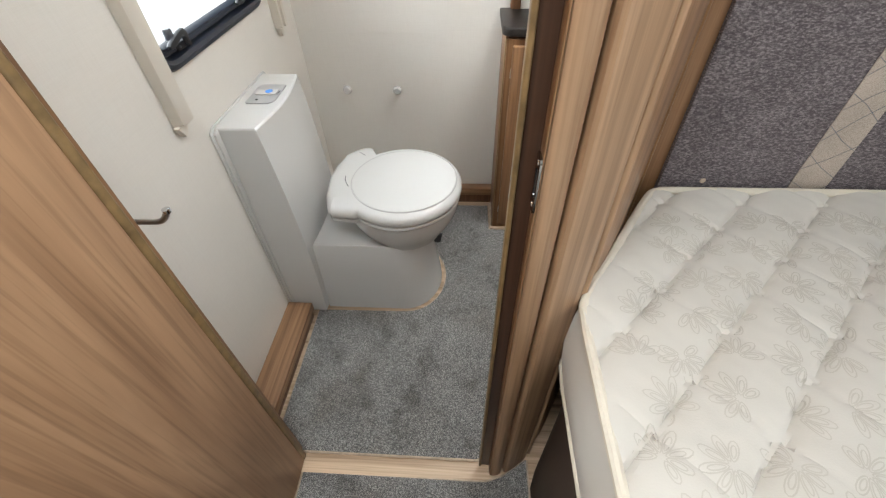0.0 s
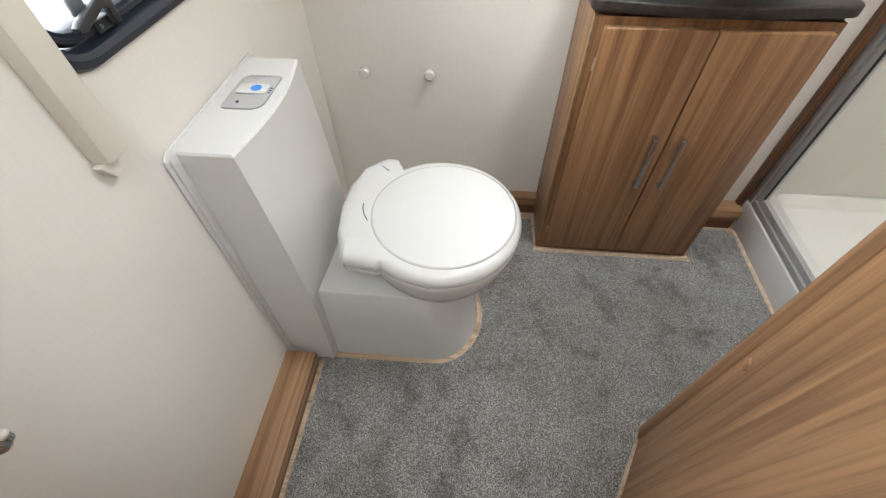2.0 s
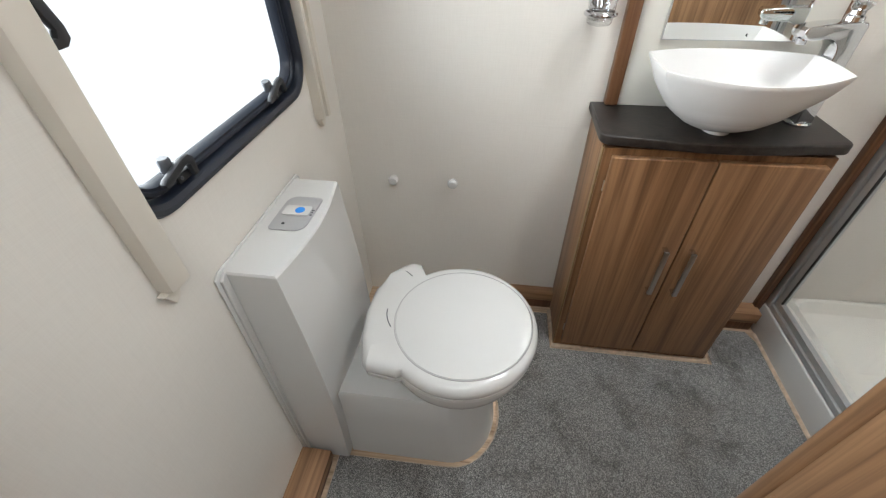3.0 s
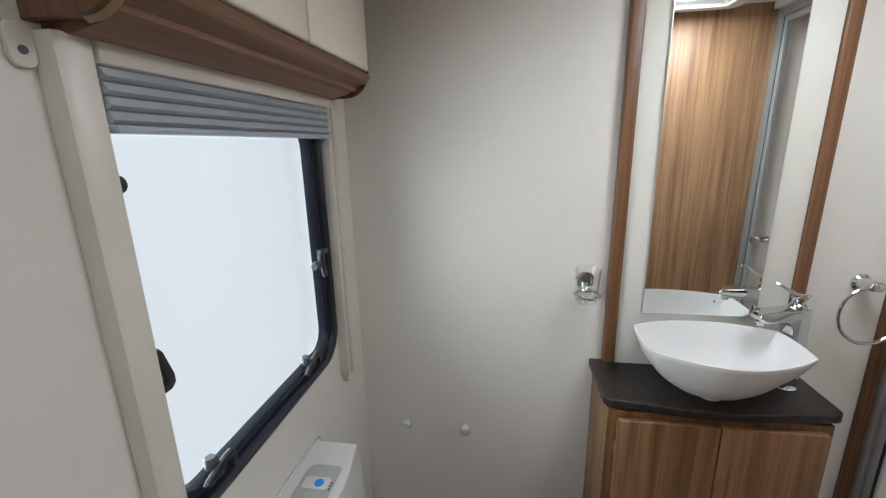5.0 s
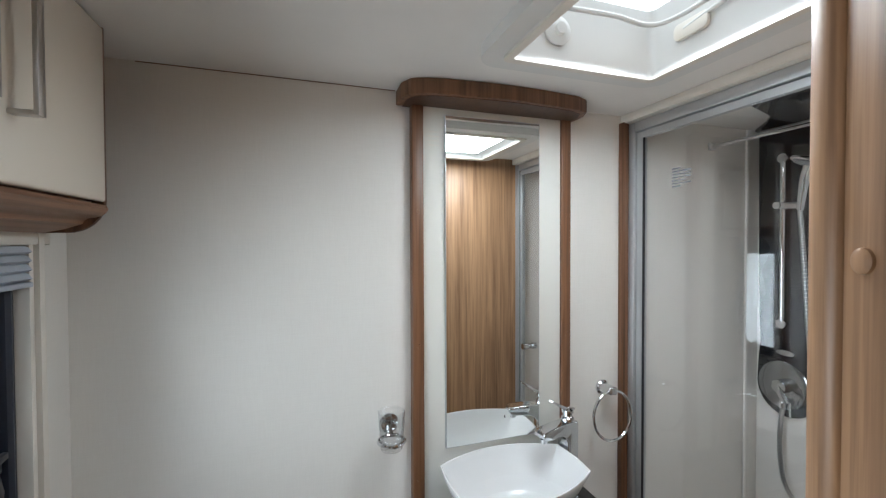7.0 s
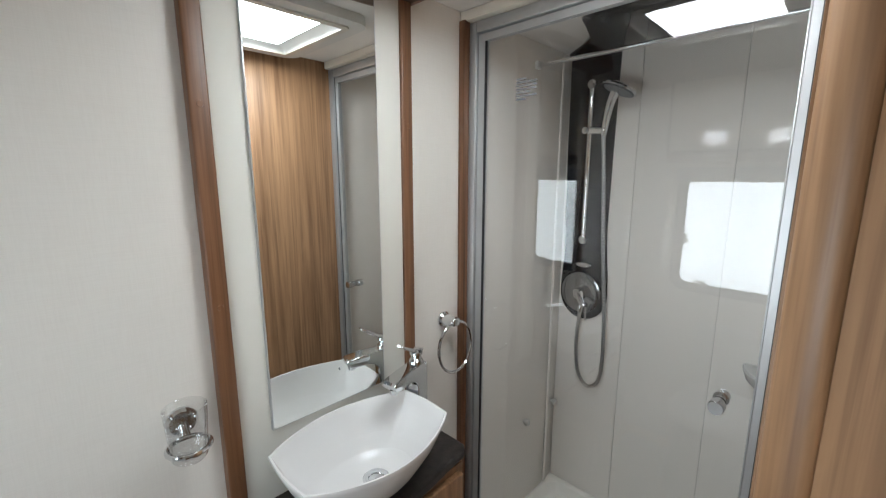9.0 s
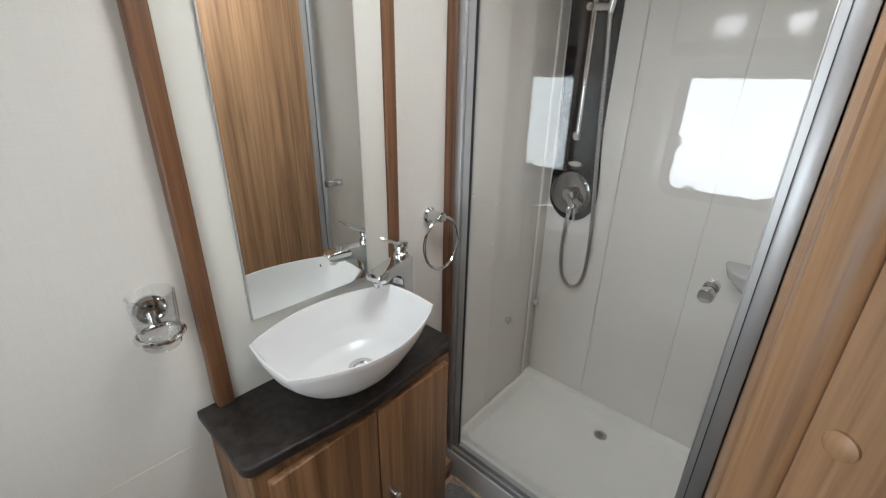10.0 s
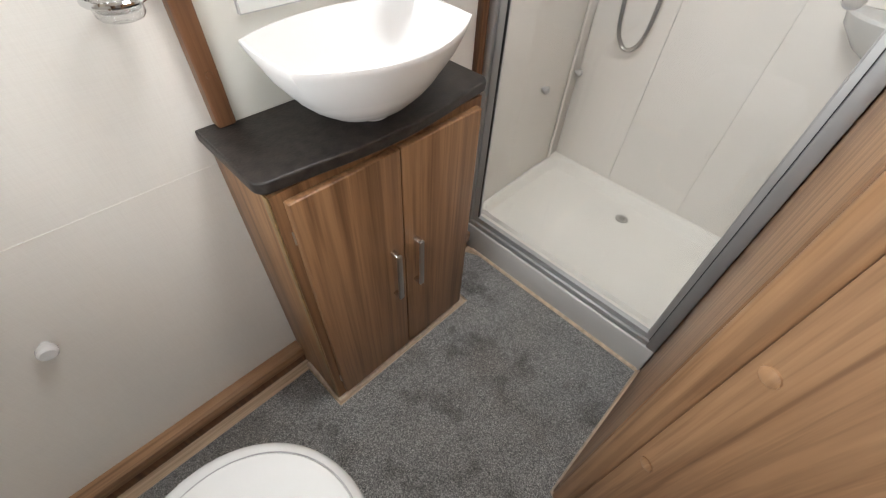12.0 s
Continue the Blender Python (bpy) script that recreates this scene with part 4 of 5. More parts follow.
def barrel(k, z, lift=0.0, n=14, oval=0.0):
    """The basin's outline: short straight ends, bowed long sides."""
    cx, cy, hx, hy, bow = 1.137, 1.940, 0.177, 0.072, 0.060
    pts = []
    for i in range(n + 1):
        q = i / n
        x = -hx + 2 * hx * q
        pts.append((x, -hy - bow * math.sin(math.pi * q) ** 0.85))
    for i in range(1, 6):
        pts.append((hx + 0.006 * math.sin(math.pi * i / 6), -hy + 2 * hy * i / 6))
    for i in range(n + 1):
        q = i / n
        pts.append((hx - 2 * hx * q, hy + bow * math.sin(math.pi * q) ** 0.85))
    for i in range(1, 6):
        pts.append((-hx - 0.006 * math.sin(math.pi * i / 6), hy - 2 * hy * i / 6))
    out = []
    for x, y in pts:
        a = math.atan2(y / 0.128, x / 0.185)
        x2, y2 = 0.179 * math.cos(a), 0.126 * math.sin(a)
        out.append((cx + (x + (x2 - x) * oval) * k, cy + (y + (y2 - y) * oval) * k, z + lift * (abs(x) / hx) ** 2))
    return out


basin = thing("wash_basin", (1.137, 1.94, 0.808), "white vessel wash basin with pointed corners on the worktop", "basin")
rows = [barrel(0.22, 0.821, oval=1), barrel(0.36, 0.8235, oval=1), barrel(0.47, 0.832, oval=1), barrel(0.60, 0.848, oval=0.95), barrel(0.72, 0.868, oval=0.85), barrel(0.82, 0.889, oval=0.65), barrel(0.915, 0.914, oval=0.35), barrel(0.985, 0.942, 0.004, oval=0.06), barrel(1.0, 0.951, 0.006), barrel(0.996, 0.9545, 0.006), barrel(0.975, 0.9545, 0.006),
        barrel(0.965, 0.951, 0.006), barrel(0.945, 0.938, 0.003, oval=0.12), barrel(0.90, 0.916, oval=0.4), barrel(0.835, 0.894, oval=0.65), barrel(0.755, 0.873, oval=0.85), barrel(0.66, 0.856, oval=0.95), barrel(0.55, 0.844, oval=1), barrel(0.42, 0.836, oval=1), barrel(0.28, 0.832, oval=1), barrel(0.15, 0.831, oval=1), barrel(0.05, 0.8305, oval=1)]
part("bowl", loft(rows), CERAMIC, basin)
part("base_ring", prism(circle(1.137, 1.94, 0.030, 32), 0.8082, 0.8225, "z", 0.002), CERAMIC, basin)
part("overflow", moved(turned([(0, 0), (0.0042, 0), (0.0045, 0.0012), (0.0028, 0.0022), (0, 0.0012)], (0, 0, 0), "y", 18), Matrix.Translation((1.283, 1.8605, 0.936)) @ Matrix.Rotation(radians(28), 4, "X")), BLACK, basin, "small dark overflow hole")
part("waste", turned([(0, 0), (0.028, 0), (0.030, 0.002), (0.026, 0.0045), (0.018, 0.004), (0.016, 0.001), (0, 0.002)], (1.165, 1.945, 0.8315), "z", 28), CHROME, basin, "chrome waste")

# ---- mixer tap ----
tap = thing("basin_tap", (1.342, 2.003, 0.808), "chrome mixer tap with a flat spout and thin lever", "tap")
TAP = Matrix.Translation((1.342, 2.003, 0)) @ Matrix.Rotation(math.atan2(-0.048, -0.203), 4, "Z")   # its x runs along the spout


def ribbon(profile, half, r=0.004):
    """A side profile in x and z drawn out across the spout, with rounded rims."""
    return moved(prism(profile, -half, half, "y", r, 3), TAP)


arch = [(0.022 + 0.034 * (1 - math.cos(a)), 0.966 + 0.034 * math.sin(a)) for a in [math.pi / 2 * k / 8 for k in range(9)]]
side_line = [(-0.021, 0.816), (0.022, 0.816)] + arch + [(0.092, 0.999), (0.106, 1.002), (0.113, 1.009), (0.114, 1.018), (0.110, 1.0245), (0.066, 1.0295), (0.0, 1.031), (-0.016, 1.030), (-0.021, 1.024)]
part("body", ribbon(side_line, 0.0205), CHROME, tap)
part("base_collar", turned([(0, 0), (0.029, 0), (0.029, 0.005), (0.0265, 0.0085), (0, 0.0085)], (1.342, 2.003, 0.8082), "z", 32), CHROME, tap)
part("aerator", moved(turned([(0, 0), (0.0095, 0), (0.010, 0.002), (0.010, 0.011), (0, 0.011)], (0.096, 0, 0.9895), "z", 20), TAP), CHROME, tap)
part("cartridge", moved(turned([(0, 0), (0.0185, 0), (0.0175, 0.008), (0.0135, 0.012), (0.013, 0.018), (0.0165, 0.023), (0.0165, 0.030), (0.010, 0.035), (0, 0.035)], (0.002, 0, 1.0308), "z", 28), TAP), CHROME, tap)
lever = [(-0.020, 1.0585), (-0.012, 1.0555), (0.018, 1.0640), (0.045, 1.0790), (0.070, 1.0960), (0.069, 1.1000), (0.042, 1.0860), (0.014, 1.0715), (-0.019, 1.0635)]
part("lever", ribbon(lever, 0.0085, 0.0015), CHROME, tap)
part("temperature_mark", moved(turned([(0, 0), (0.004, 0), (0.004, 0.0008), (0, 0.0008)], (0.0182, 0, 1.038), "x", 16), TAP), DARKGREY, tap)

# ---- mirror panel ----
backboard = thing("mirror_backboard", (1.15, 2.09, 0.81), "glossy off-white backboard behind the mirror", "panel")
part("board", box(0.9365, 1.3655, 2.078, YB - 0.0005, 0.8085, 1.9045, 0.001), PANELWHITE, backboard)
for k in range(4):
    part("etched_line", box(0.950, 0.982, 2.0772, 2.0778, 1.800 + 0.012 * k, 1.8025 + 0.012 * k, 0), CREAM, backboard, "faint etched line")
for x0, x1 in ((0.904, 0.9362), (1.3658, 1.399)):
    b = thing("batten", (x0, 2.08, 0.81), "dark walnut batten beside the mirror panel", "batten", "mirror battens")
    part("strip", box(x0, x1, 2.070, YB - 0.0005, 0.8085, 1.9045, 0.004, 3), BATTEN, b)
    for z in (0.90, 1.26, 1.62):
        part("screw_cap", turned([(0, -0.0015), (0.0055, -0.0015), (0.006, 0), (0, 0)], ((x0 + x1) / 2, 2.0698, z), "y", 14), BATTEN, b)
mirror = thing("wall_mirror", (1.143, 2.07, 0.973), "tall narrow frameless mirror on the white backboard", "mirror")
part("glass", box(0.9985, 1.2875, 2.0695, 2.0778, 0.973, 1.882, 0.0), MIRROR, mirror)
part("edge", plate([(0.9965, 0.971), (1.2895, 0.971), (1.2895, 1.884), (0.9965, 1.884)], [(0.9986, 0.9731), (1.2874, 0.9731), (1.2874, 1.8819), (0.9986, 1.8819)], 2.0700, 2.0778, "y"), ALU, mirror, "ground glass edge")
pel = [(0.868, YB - 0.0005), (0.868, 2.035), (0.885, 2.000), (0.925, 1.983)] + [(0.96 + 0.37 * k / 8, 1.978 - 0.012 * math.sin(math.pi * k / 8)) for k in range(9)] + [(1.362, 1.983), (1.400, 2.000), (1.416, 2.035), (1.416, YB - 0.0005)]
pelmet = thing("pelmet", (1.14, 2.05, 1.905), "dark walnut pelmet with rounded corners above the mirror", "pelmet")
part("board", prism(pel, 1.905, ZC - 0.0005, "z", 0.004), BATTEN, pelmet)
# added sheet: shade on the board's underside painted as a darker wood
part("underside", prism([(1.142 + (x - 1.142) * 0.94, YB - 0.0005 + (y - YB) * 0.9) for x, y in pel], 1.9035, 1.9049, "z"), SHADEDWOOD, pelmet, "underside panel with shade in its colour")

# ---- tumbler holder ----
tumbler = thing("tumbler_holder", (0.845, 2.08, 1.0), "clear tumbler in a chrome wall holder", "tumbler")
part("rosette", turned([(0, 0), (0.027, 0), (0.027, -0.006), (0.022, -0.012), (0, -0.012)], (0.843, YB - 0.0003, 1.053), "y", 28), CHROME, tumbler)
part("arm", tube([(0.843, 2.092, 1.049), (0.843, 2.086, 1.040), (0.843, 2.079, 1.031)], 0.009, 12), CHROME, tumbler)
part("holder_ring", tube([(0.840 + 0.0335 * math.cos(a), 2.044 + 0.0325 * math.sin(a), 1.030) for a in [2 * math.pi * i / 40 for i in range(40)]], 0.0045, 10, True), CHROME, tumbler)
cup_profile = [(0.0, 1.006), (0.025, 1.006), (0.0285, 1.011), (0.0315, 1.055), (0.0345, 1.104), (0.0335, 1.105), (0.0317, 1.103), (0.0285, 1.055), (0.0255, 1.016), (0.0, 1.015)]
part("glass", turned(cup_profile, (0.840, 2.044, 0.002), "z", 36), CLEAR, tumbler, "clear glass tumbler")

# ---- towel ring ----
towel = thing("towel_ring", (1.5, 2.08, 0.93), "chrome towel ring on the cream wall", "towel ring")
part("rosette", turned([(0, 0), (0.024, 0), (0.024, -0.006), (0.019, -0.012), (0, -0.012)], (1.538, YB - 0.0003, 1.070), "y", 28), CHROME, towel)
part("boss", box(1.517, 1.546, 2.036, 2.089, 1.064, 1.088, 0.006, 3), CHROME, towel)
part("ring", tube([(1.532 + 0.070 * math.cos(a), 2.046 - 0.012 * (1 - math.sin(a)) * 0.3, 1.000 + 0.076 * math.sin(a)) for a in [2 * math.pi * i / 56 for i in range(56)]], 0.0042, 10, True), CHROME, towel)

# ---- rooflight ----
roof = thing("rooflight", (1.22, 1.585, ZC), "white plastic rooflight with moulded surround, wire handle and catch", "rooflight", kind="structure")
part("surround", plate(rounded(RX0 - 0.055, RX1 + 0.055, RY0 - 0.055, RY1 + 0.055, 0.05), rounded(RX0 + 0.004, RX1 - 0.004, RY0 + 0.004, RY1 - 0.004, 0.012), ZC - 0.026, ZC - 0.0005, "z"), ACRYLIC, roof)
part("lip", plate(rounded(RX0 - 0.012, RX1 + 0.012, RY0 - 0.012, RY1 + 0.012, 0.018), rounded(RX0 + 0.006, RX1 - 0.006, RY0 + 0.006, RY1 - 0.006, 0.01), ZC - 0.032, ZC - 0.0262, "z"), CREAM, roof, "cream inner lip")
well = loft([[(x, y, z) for x, y in rounded(RX0 + g, RX1 - g, RY0 + g, RY1 - g, 0.02)] for g, z in ((0.0045, ZC - 0.02), (0.0045, 2.02), (0.012, 2.055), (0.012, 2.065))], cap=False)
part("well", well, ACRYLIC, roof, "white sides of the rooflight well")
dome_rows = [[(x, y, z) for x, y in rounded(RX0 + g, RX1 - g, RY0 + g, RY1 - g, 0.03)] for g, z in ((0.0, 2.066), (0.02, 2.085), (0.06, 2.097), (0.12, 2.10))]
part("dome", loft(dome_rows), WINDOWPANE, roof, "clear acrylic dome").visible_shadow = False
part("handle", tube(smooth_line([(RX0 + 0.030, RY1 - 0.03, 2.03), (RX0 + 0.10, RY1 - 0.045, 2.015), (RX0 + 0.20, RY1 - 0.075, 1.998), (RX1 - 0.09, RY1 - 0.08, 1.990), (RX1 - 0.055, RY1 - 0.12, 1.992), (RX1 - 0.045, RY1 - 0.22, 2.000), (RX1 - 0.045, RY0 + 0.03, 2.01)], 6), 0.0055, 8), ACRYLIC, roof, "white wire handle")
part("catch", turned([(0, 0), (0.030, 0), (0.031, -0.006), (0.022, -0.010), (0.013, -0.011), (0.012, -0.020), (0, -0.021)], (RX0 + 0.11, RY1 - 0.006, 1.985), "y", 24), ACRYLIC, roof, "round white catch")
part("stay", tube([(RX1 - 0.012, RY1 - 0.10, 1.985), (RX1 - 0.012, RY0 + 0.05, 2.02)], 0.005, 8), ACRYLIC, roof)
part("bracket", prism(rounded(RY1 - 0.155, RY1 - 0.075, 1.965, 2.000, 0.012, 4), RX1 - 0.016, RX1 - 0.006, "x", 0.003), CREAM, roof)

# ---- seams ----
solid("wall_seam", box(0.255, 0.882, YB - 0.0009, YB - 0.0002, 0.7303, 0.7318, 0), WALL, "fine horizontal joint in the wall board", "seam", "structure")
solid("ceiling_seam", box(XL + 0.13, 0.866, YB - 0.0020, YB - 0.0004, ZC - 0.0022, ZC - 0.0006, 0), BATTEN, "thin dark joint between wall and ceiling", "seam", "structure")


# ---- shower ----
SX = 1.640
SY0 = 1.302
wall_shower_east = thing("shower_wall", (XR, 1.7, 0.1), "glossy beige acrylic shower wall with joints and black column", "wall", kind="structure")
for y0, y1 in ((SY0 + 0.0125, 1.5245), (1.5252, 1.820), (1.8218, YB - 0.0125)):
    part("panel", box(XR - 0.006, XR - 0.0005, y0, y1, 0.10, ZC - 0.001, 0.0008), SHOWERWALL, wall_shower_east)
wall_shower_north = thing("shower_wall", (1.95, YB, 0.1), "glossy beige acrylic shower wall beside the vanity wall", "wall", kind="structure")
part("panel", box(1.664, XR - 0.0005, YB - 0.012, YB - 0.0005, 0.10, ZC - 0.001, 0.0008), SHOWERWALL, wall_shower_north)
wall_shower_south = thing("shower_wall", (1.95, SY0, 0.1), "glossy beige acrylic shower wall on the partition", "wall", kind="structure")
part("panel", box(1.664, 1.930, SY0 + 0.0005, SY0 + 0.012, 0.10, ZC - 0.001, 0.0008), SHOWERWALL, wall_shower_south)
part("panel", box(1.9325, XR - 0.0005, SY0 + 0.0005, SY0 + 0.012, 0.10, ZC - 0.001, 0.0008), SHOWERWALL, wall_shower_south)

tray = thing("shower_tray", (1.93, 1.7, -0.01), "cream shower tray with raised rim and white front step", "shower tray")
TY0, TY1, TX0, TX1 = SY0 + 0.0005, YB - 0.0005, 1.622, XR - 0.0005
part("front_step", box(TX0, 1.668, TY0, TY1, -0.009, 0.112, 0.006, 3), WHITE, tray, "white step in front of the tray")
def tray_ring(g, z, r):
    return [(x, y, z) for x, y in rounded(1.6685 + g, TX1 - g, TY0 + g, TY1 - g, r, 8)]
rows = [tray_ring(g, z, rad) for g, z, rad in ((0.0, 0.02, 0.004), (0.0, 0.146, 0.004), (0.004, 0.150, 0.010), (0.020, 0.150, 0.050), (0.027, 0.145, 0.058), (0.034, 0.112, 0.066), (0.040, 0.101, 0.072), (0.054, 0.095, 0.082), (0.11, 0.091, 0.06), (0.24, 0.088, 0.02))]
rows = [[(x, y, min(z, 0.130) if x < 1.69 else z) for x, y, z in ring_] for ring_ in rows]
part("basin", loft(rows), TRAY, tray)
drain = part("drain", turned([(0, 0.0), (0.024, 0.0), (0.026, 0.003), (0.022, 0.005), (0.018, 0.0035), (0, 0.0035)], (2.118, 1.672, 0.0885), "z", 28), STEEL, tray, "chrome drain grate")
for k in range(3):
    part("slot", box(2.106, 2.130, 1.664 + 0.007 * k, 1.6665 + 0.007 * k, 0.0921, 0.0926, 0), BLACK, drain)
part("sealant", tube([(TX0 - 0.004, TY0 + 0.01, -0.004), (TX0 - 0.004, 2.03, -0.004)], 0.007, 8), TAN, tray, "tan carpet edge along the step")

enclosure = thing("shower_enclosure", (SX, 1.7, 0.11), "shower enclosure with satin aluminium frame and clear glass door", "shower door")
ZH = 1.915
part("wall_profile", box(1.6245, 1.660, 2.058, 2.086, 0.1125, ZH, 0.003), ALU, enclosure)
part("wall_profile", box(1.6225, 1.660, SY0 + 0.001, 1.3330, 0.1125, ZH, 0.003), PALEALU, enclosure, "pale satin wall profile")
part("seal_line", box(1.632, 1.656, 1.3332, 1.3352, 0.1365, ZH - 0.031, 0), BLACK, enclosure, "dark gap beside the door")
part("header", box(1.6245, 1.662, 1.3335, 2.0575, ZH - 0.030, ZH, 0.003), ALU, enclosure)
part("sill", box(1.6265, 1.658, 1.3335, 2.0575, 0.1125, 0.135, 0.003), ALU, enclosure)
leaf = part("door", plate([(1.3354, 0.137), (2.055, 0.137), (2.055, ZH - 0.033), (1.3354, ZH - 0.033)], [(1.348, 0.158), (2.033, 0.158), (2.033, ZH - 0.052), (1.348, ZH - 0.052)], 1.634, 1.652, "x"), ALU, enclosure, "satin aluminium door frame")
part("glass", box(1.641, 1.645, 1.3482, 2.0328, 0.1582, ZH - 0.0522, 0), SHOWERGLASS, leaf, "clear safety glass").visible_shadow = False
part("gasket", box(1.6335, 1.6395, 2.027, 2.0325, 0.16, ZH - 0.053, 0.001), BLACK, leaf, "black gasket line")
part("gasket", box(1.6335, 1.6395, 1.3484, 1.3515, 0.16, ZH - 0.053, 0.001), ALU, leaf)
part("knob", turned([(0, -0.034), (0.0135, -0.034), (0.015, -0.030), (0.015, -0.014), (0.011, -0.011), (0.011, -0.0005), (0, -0.0005)], (1.6408, 1.405, 1.040), "x", 28), CHROME, leaf, "chrome door knob")
part("knob", turned([(0, 0.0005), (0.011, 0.0005), (0.011, 0.011), (0.015, 0.014), (0.015, 0.030), (0.0135, 0.034), (0, 0.034)], (1.6452, 1.405, 1.040), "x", 28), CHROME, leaf, "chrome door knob")
for k, w in enumerate((0.030, 0.062, 0.062, 0.062, 0.045, 0.062, 0.030)):
    part("label_line", box(1.6400, 1.6406, 1.930 - w, 1.930, 1.745 - 0.0085 * k, 1.7485 - 0.0085 * k, 0), GREYINK, leaf, "line of fine grey print")
trim_post = solid("trim_post", box(1.600, 1.624, 2.078, YB - 0.0005, 0.077, 1.92, 0.003), BATTEN, "dark walnut trim strip beside the shower", "trim", "structure")
head_trim = solid("trim_head", box(1.606, 1.664, SY0 + 0.001, YB - 0.0005, 1.9165, ZC - 0.0005, 0.004), CREAM, "cream trim between ceiling and shower frame", "trim", "structure")
rail = thing("hanging_rail", (1.985, 1.7, 1.85), "thin chrome hanging rail across the top of the shower", "rail")
part("bar", tube([(1.985, SY0 + 0.018, 1.868), (1.985, YB - 0.018, 1.868)], 0.006, 12), CHROME, rail)
for y0, y1 in ((SY0 + 0.0127, SY0 + 0.026), (YB - 0.026, YB - 0.0127)):
    part("end_cap", box(1.972, 1.998, y0, y1, 1.856, 1.882, 0.004, 3), WHITE, rail, "white plastic end cap")
corner_strip = solid("trim_corner", box(2.156, 2.174, YB - 0.020, YB - 0.0122, 0.14, ZC - 0.002, 0.004, 3), SHOWERWALL, "pale moulded strip beside the black column", "trim", "structure")
canopy = [(XR - 0.017, 2.080), (2.190, 2.076), (2.110, 1.985), (2.035, 1.925), (1.930, 1.890), (1.868, 1.872), (1.834, 1.845), (1.822, 1.805), (1.835, 1.740), (1.868, 1.620), (1.885, 1.560), (1.905, 1.532), (1.940, 1.520), (XR - 0.017, 1.515)]
shower_canopy = thing("shower_canopy", (2.05, 1.75, 1.93), "black gloss overhead panel curving out over the shower", "panel")
part("sheet", prism(canopy, ZC - 0.012, ZC - 0.0005, "z", 0.003), BLACKGLOSS, shower_canopy)

shower = thing("shower_set", (XR, 1.98, 0.65), "chrome shower set on a black acrylic column", "shower")
col = [(1.895, 1.925), (1.900, 1.62), (1.902, 1.28), (1.895, 1.18), (1.888, 1.11), (1.885, 1.03)]
col += [(1.982 - 0.097 * math.cos(a), 1.03 - 0.105 * math.sin(a)) for a in [math.pi * k / 14 for k in range(1, 14)]]
col += [(2.079, 1.03), (2.076, 1.11), (2.070, 1.18), (2.075, 1.28), (2.080, 1.62), (2.082, 1.925)]
part("column", prism(col, XR - 0.016, XR - 0.0065, "x", 0.002), BLACKGLOSS, shower, "black gloss column panel")
part("mixer_plate", turned([(0, 0), (0.082, 0), (0.082, -0.006), (0.074, -0.010), (0.060, -0.009), (0, -0.012)], (XR - 0.0165, 1.988, 1.035), "x", 44), DARKCHROME, shower, "round dark chrome mixer plate")
part("mixer_boss", turned([(0, 0), (0.024, 0), (0.023, -0.03), (0.018, -0.036), (0, -0.036)], (XR - 0.028, 1.982, 1.035), "x", 26), CHROME, shower)
part("mixer_lever", tube([(XR - 0.056, 1.982, 1.035), (XR - 0.068, 1.965, 1.015), (XR - 0.075, 1.945, 0.995)], [0.012, 0.011, 0.009], 14), CHROME, shower)
part("mixer_lever", tube([(XR - 0.05, 1.950, 0.99), (XR - 0.05, 1.948, 0.935)], 0.0035, 8), CHROME, shower)
part("outlet", turned([(0, -0.014), (0.011, -0.014), (0.012, 0.0), (0.009, 0.012), (0, 0.012)], (XR - 0.045, 1.974, 0.978), "z", 18), CHROME, shower)
part("badge", prism([(y, z) for y, z in circle(1.984, 1.148, 0.030, 24, 0.010)], XR - 0.022, XR - 0.0165, "x", 0.002), CHROME, shower, "oval metal badge")
BX = XR - 0.055
part("riser_bar", tube([(BX, 1.975, 1.262), (BX, 1.975, 1.818)], 0.0085, 14), CHROME, shower)
for z in (1.255, 1.820):
    br = part("bracket", turned([(0, -0.010), (0.016, -0.008), (0.0185, 0.002), (0.016, 0.012), (0.009, 0.018), (0, 0.018)], (BX + 0.001, 1.975, z), "x", 22), CHROME, shower)
    part("stem", tube([(BX + 0.016, 1.975, z), (XR - 0.0165, 1.975, z)], 0.009, 12), CHROME, br)
part("slider", tube([(BX, 1.985, 1.660), (BX, 1.918, 1.656)], 0.0145, 14), CHROME, shower)
part("slider_knob", turned([(0, -0.012), (0.012, -0.010), (0.012, 0.01), (0, 0.012)], (BX - 0.008, 1.985, 1.660), "x", 18), CHROME, shower)
hs = part("handset", tube(smooth_line([(BX - 0.006, 1.920, 1.640), (BX - 0.014, 1.910, 1.690), (BX - 0.030, 1.892, 1.745), (BX - 0.052, 1.866, 1.782)], 5), [0.010 + 0.0004 * i for i in range(16)], 14), CHROME, shower)
headm = Matrix.Translation((BX - 0.076, 1.846, 1.778)) @ Matrix.Rotation(radians(14), 4, "Y") @ Matrix.Rotation(radians(20), 4, "X")
part("spray_head", moved(turned([(0, 0.015), (0.026, 0.014), (0.048, 0.009), (0.057, 0.003), (0.0585, -0.002), (0.056, -0.006), (0, -0.006)], (0, 0, 0), "z", 40), headm), CHROME, hs)
face_ = part("spray_face", moved(turned([(0, -0.0062), (0.051, -0.0062), (0.050, -0.0085), (0, -0.009)], (0, 0, 0), "z", 36), headm), DARKGREY, hs, "dark grey nozzle face")
noz = bmesh.new()
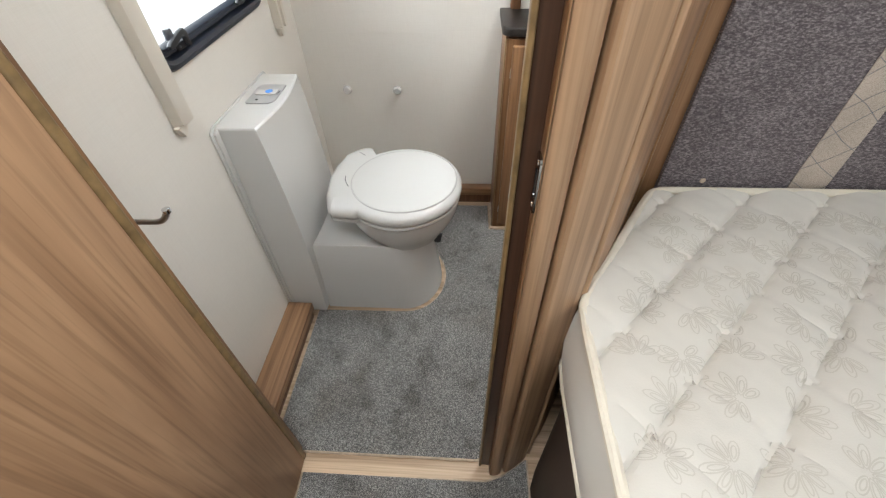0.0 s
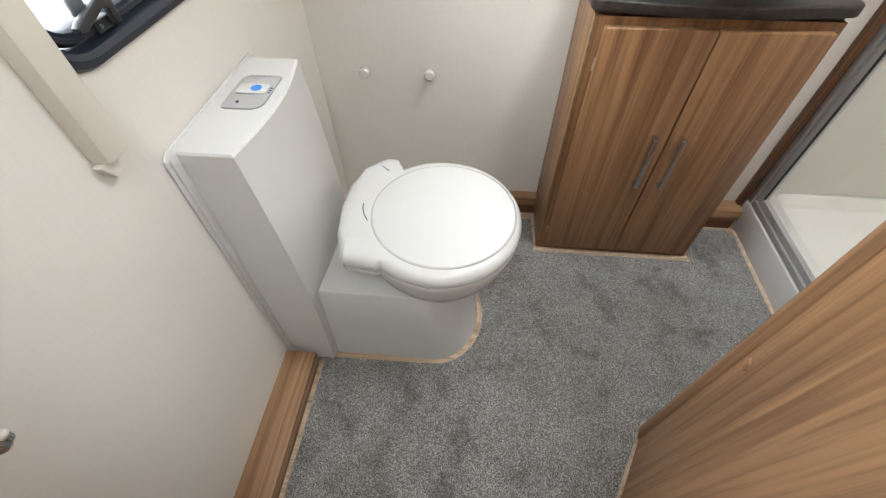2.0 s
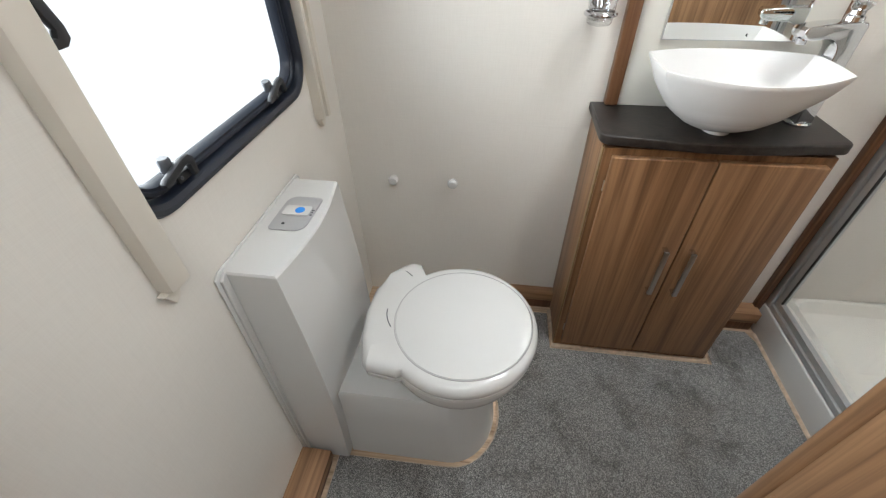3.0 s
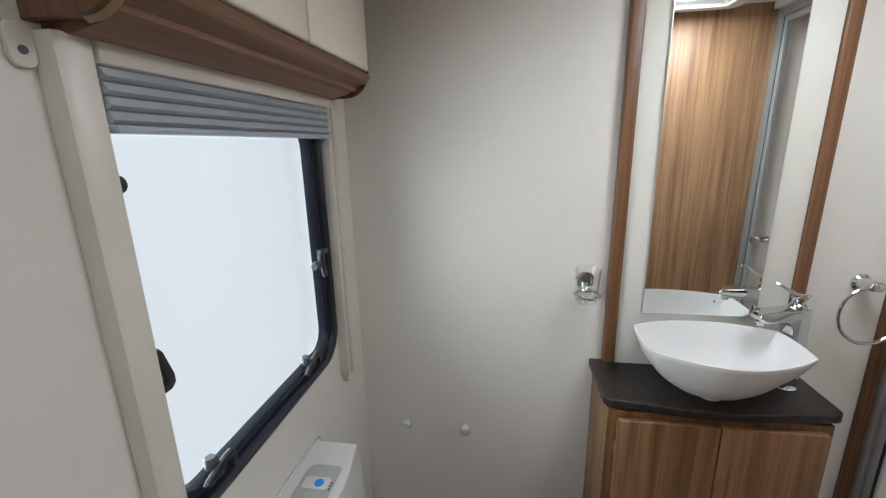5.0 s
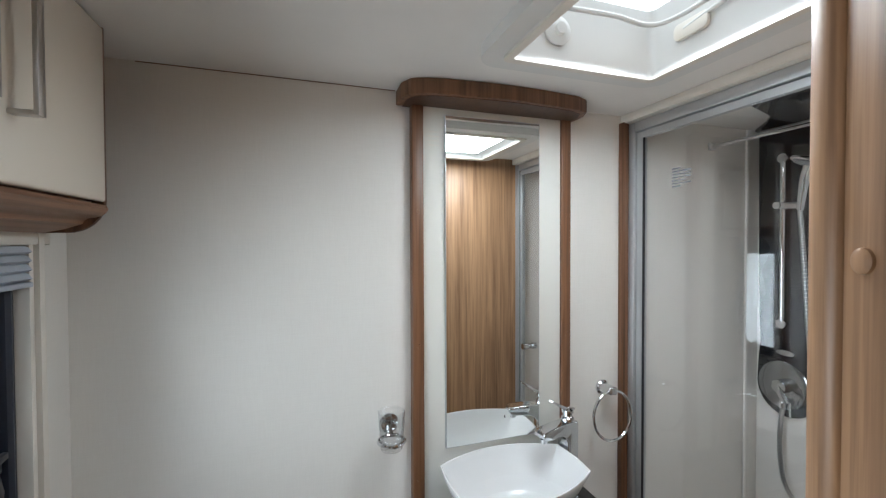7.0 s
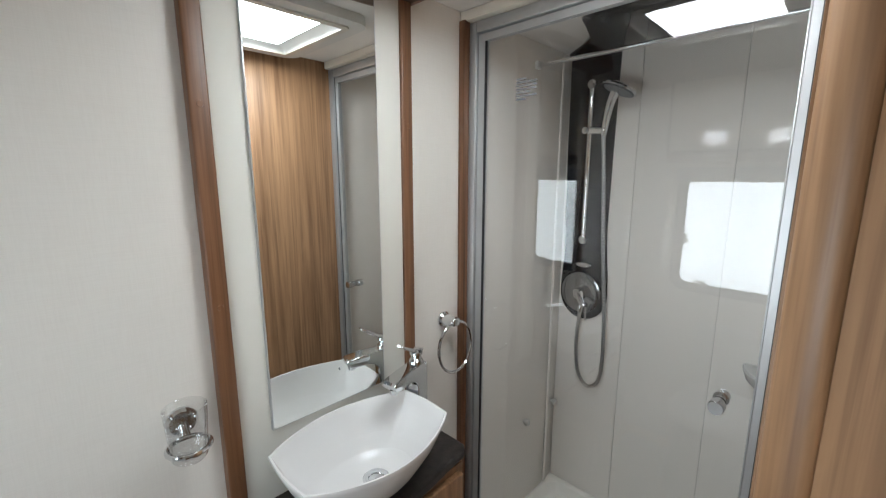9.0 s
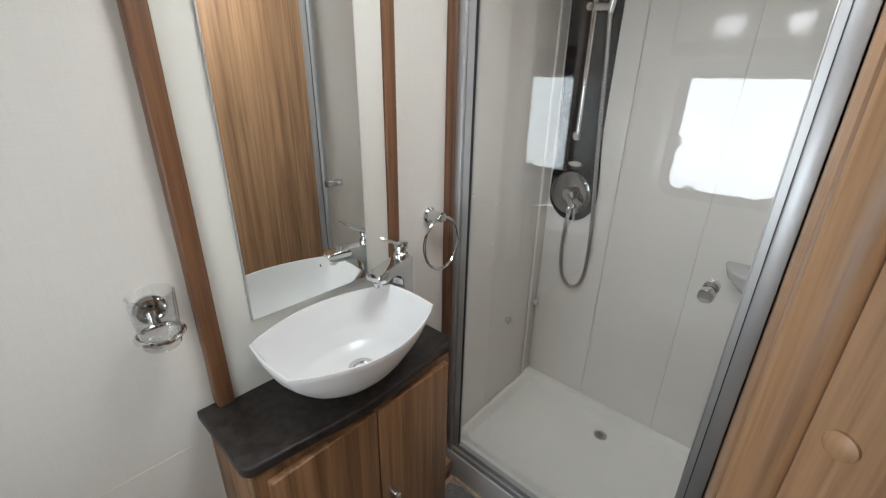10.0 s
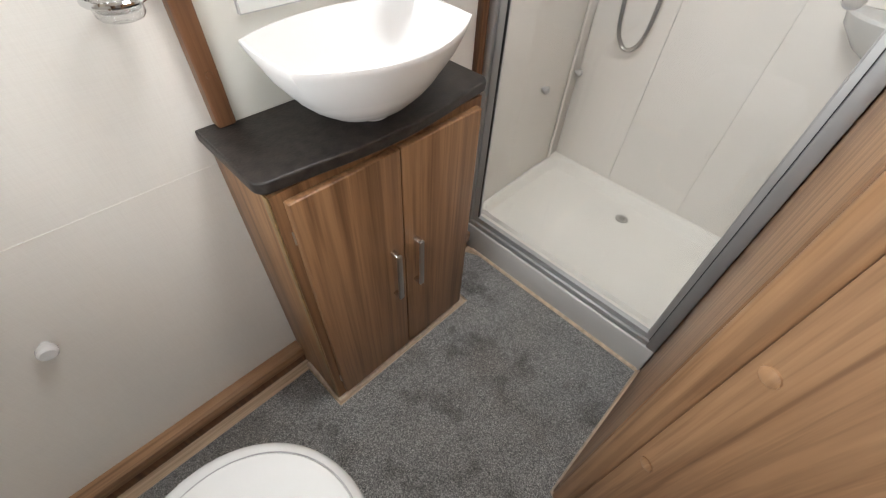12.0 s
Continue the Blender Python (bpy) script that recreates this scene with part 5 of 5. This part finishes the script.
for rr, cnt in ((0.010, 6), (0.021, 12), (0.032, 18), (0.042, 24)):
    for k in range(cnt):
        a = 2 * math.pi * k / cnt
        merge(noz, turned([(0, -0.0085), (0.0021, -0.0085), (0.0016, -0.0118), (0, -0.0118)], (rr * math.cos(a), rr * math.sin(a), 0), "z", 6))
part("nozzles", moved(noz, headm), GREYPAD, hs, "pale rubber nozzles")
hose_pts = smooth_line([(XR - 0.045, 1.974, 0.965), (XR - 0.050, 1.978, 0.90), (XR - 0.048, 1.980, 0.80), (XR - 0.040, 1.968, 0.70), (XR - 0.035, 1.930, 0.655), (XR - 0.035, 1.888, 0.690), (XR - 0.040, 1.874, 0.80), (XR - 0.045, 1.880, 1.00), (XR - 0.052, 1.898, 1.25), (BX - 0.004, 1.910, 1.50), (BX - 0.006, 1.920, 1.640)], 10)
part("hose", tube(hose_pts, 0.0068, 10), HOSE, shower, "grey ribbed shower hose")
ribs = bmesh.new()
for i in range(0, len(hose_pts) - 1):
    for q in (0.0, 0.5):
        p = hose_pts[i].lerp(hose_pts[i + 1], q)
        d = (hose_pts[i + 1] - hose_pts[i]).normalized()
        merge(ribs, tube([p - d * 0.0012, p + d * 0.0012], 0.0075, 8))
part("hose_rib", ribs, STEEL, shower, "metal hose ribs")

# pegs on the shower's side wall
for x in (1.988, 2.202):
    k = thing("shower_peg", (x, YB - 0.012, 0.525), "small round white peg on the beige shower wall", "peg", "shower pegs")
    part("stem", turned([(0, 0), (0.007, 0), (0.005, -0.011), (0, -0.011)], (x, YB - 0.0123, 0.525), "y", 16), WHITE, k)
    part("cap", turned([(0, -0.010), (0.0115, -0.010), (0.0135, -0.014), (0.0135, -0.022), (0.010, -0.026), (0, -0.027)], (x, YB - 0.012, 0.525), "y", 24), WHITE, k)

# corner shelf moulded into the far corner of the shower
def quarter(r, z, n=14):
    return [(XR - 0.0065, SY0 + 0.0125, z)] + [(XR - 0.0065 - r * math.sin(math.pi / 2 * k / n), SY0 + 0.0125 + r * math.cos(math.pi / 2 * k / n), z) for k in range(n + 1)]
shelf = thing("corner_shelf", (XR - 0.05, SY0 + 0.05, 0.82), "white moulded corner shelf in the shower", "shelf")
part("dish", loft([quarter(0.02, 0.80), quarter(0.07, 0.83), quarter(0.115, 0.875), quarter(0.125, 0.905), quarter(0.122, 0.912), quarter(0.116, 0.9135), quarter(0.02, 0.9115)]), WHITE, shelf)
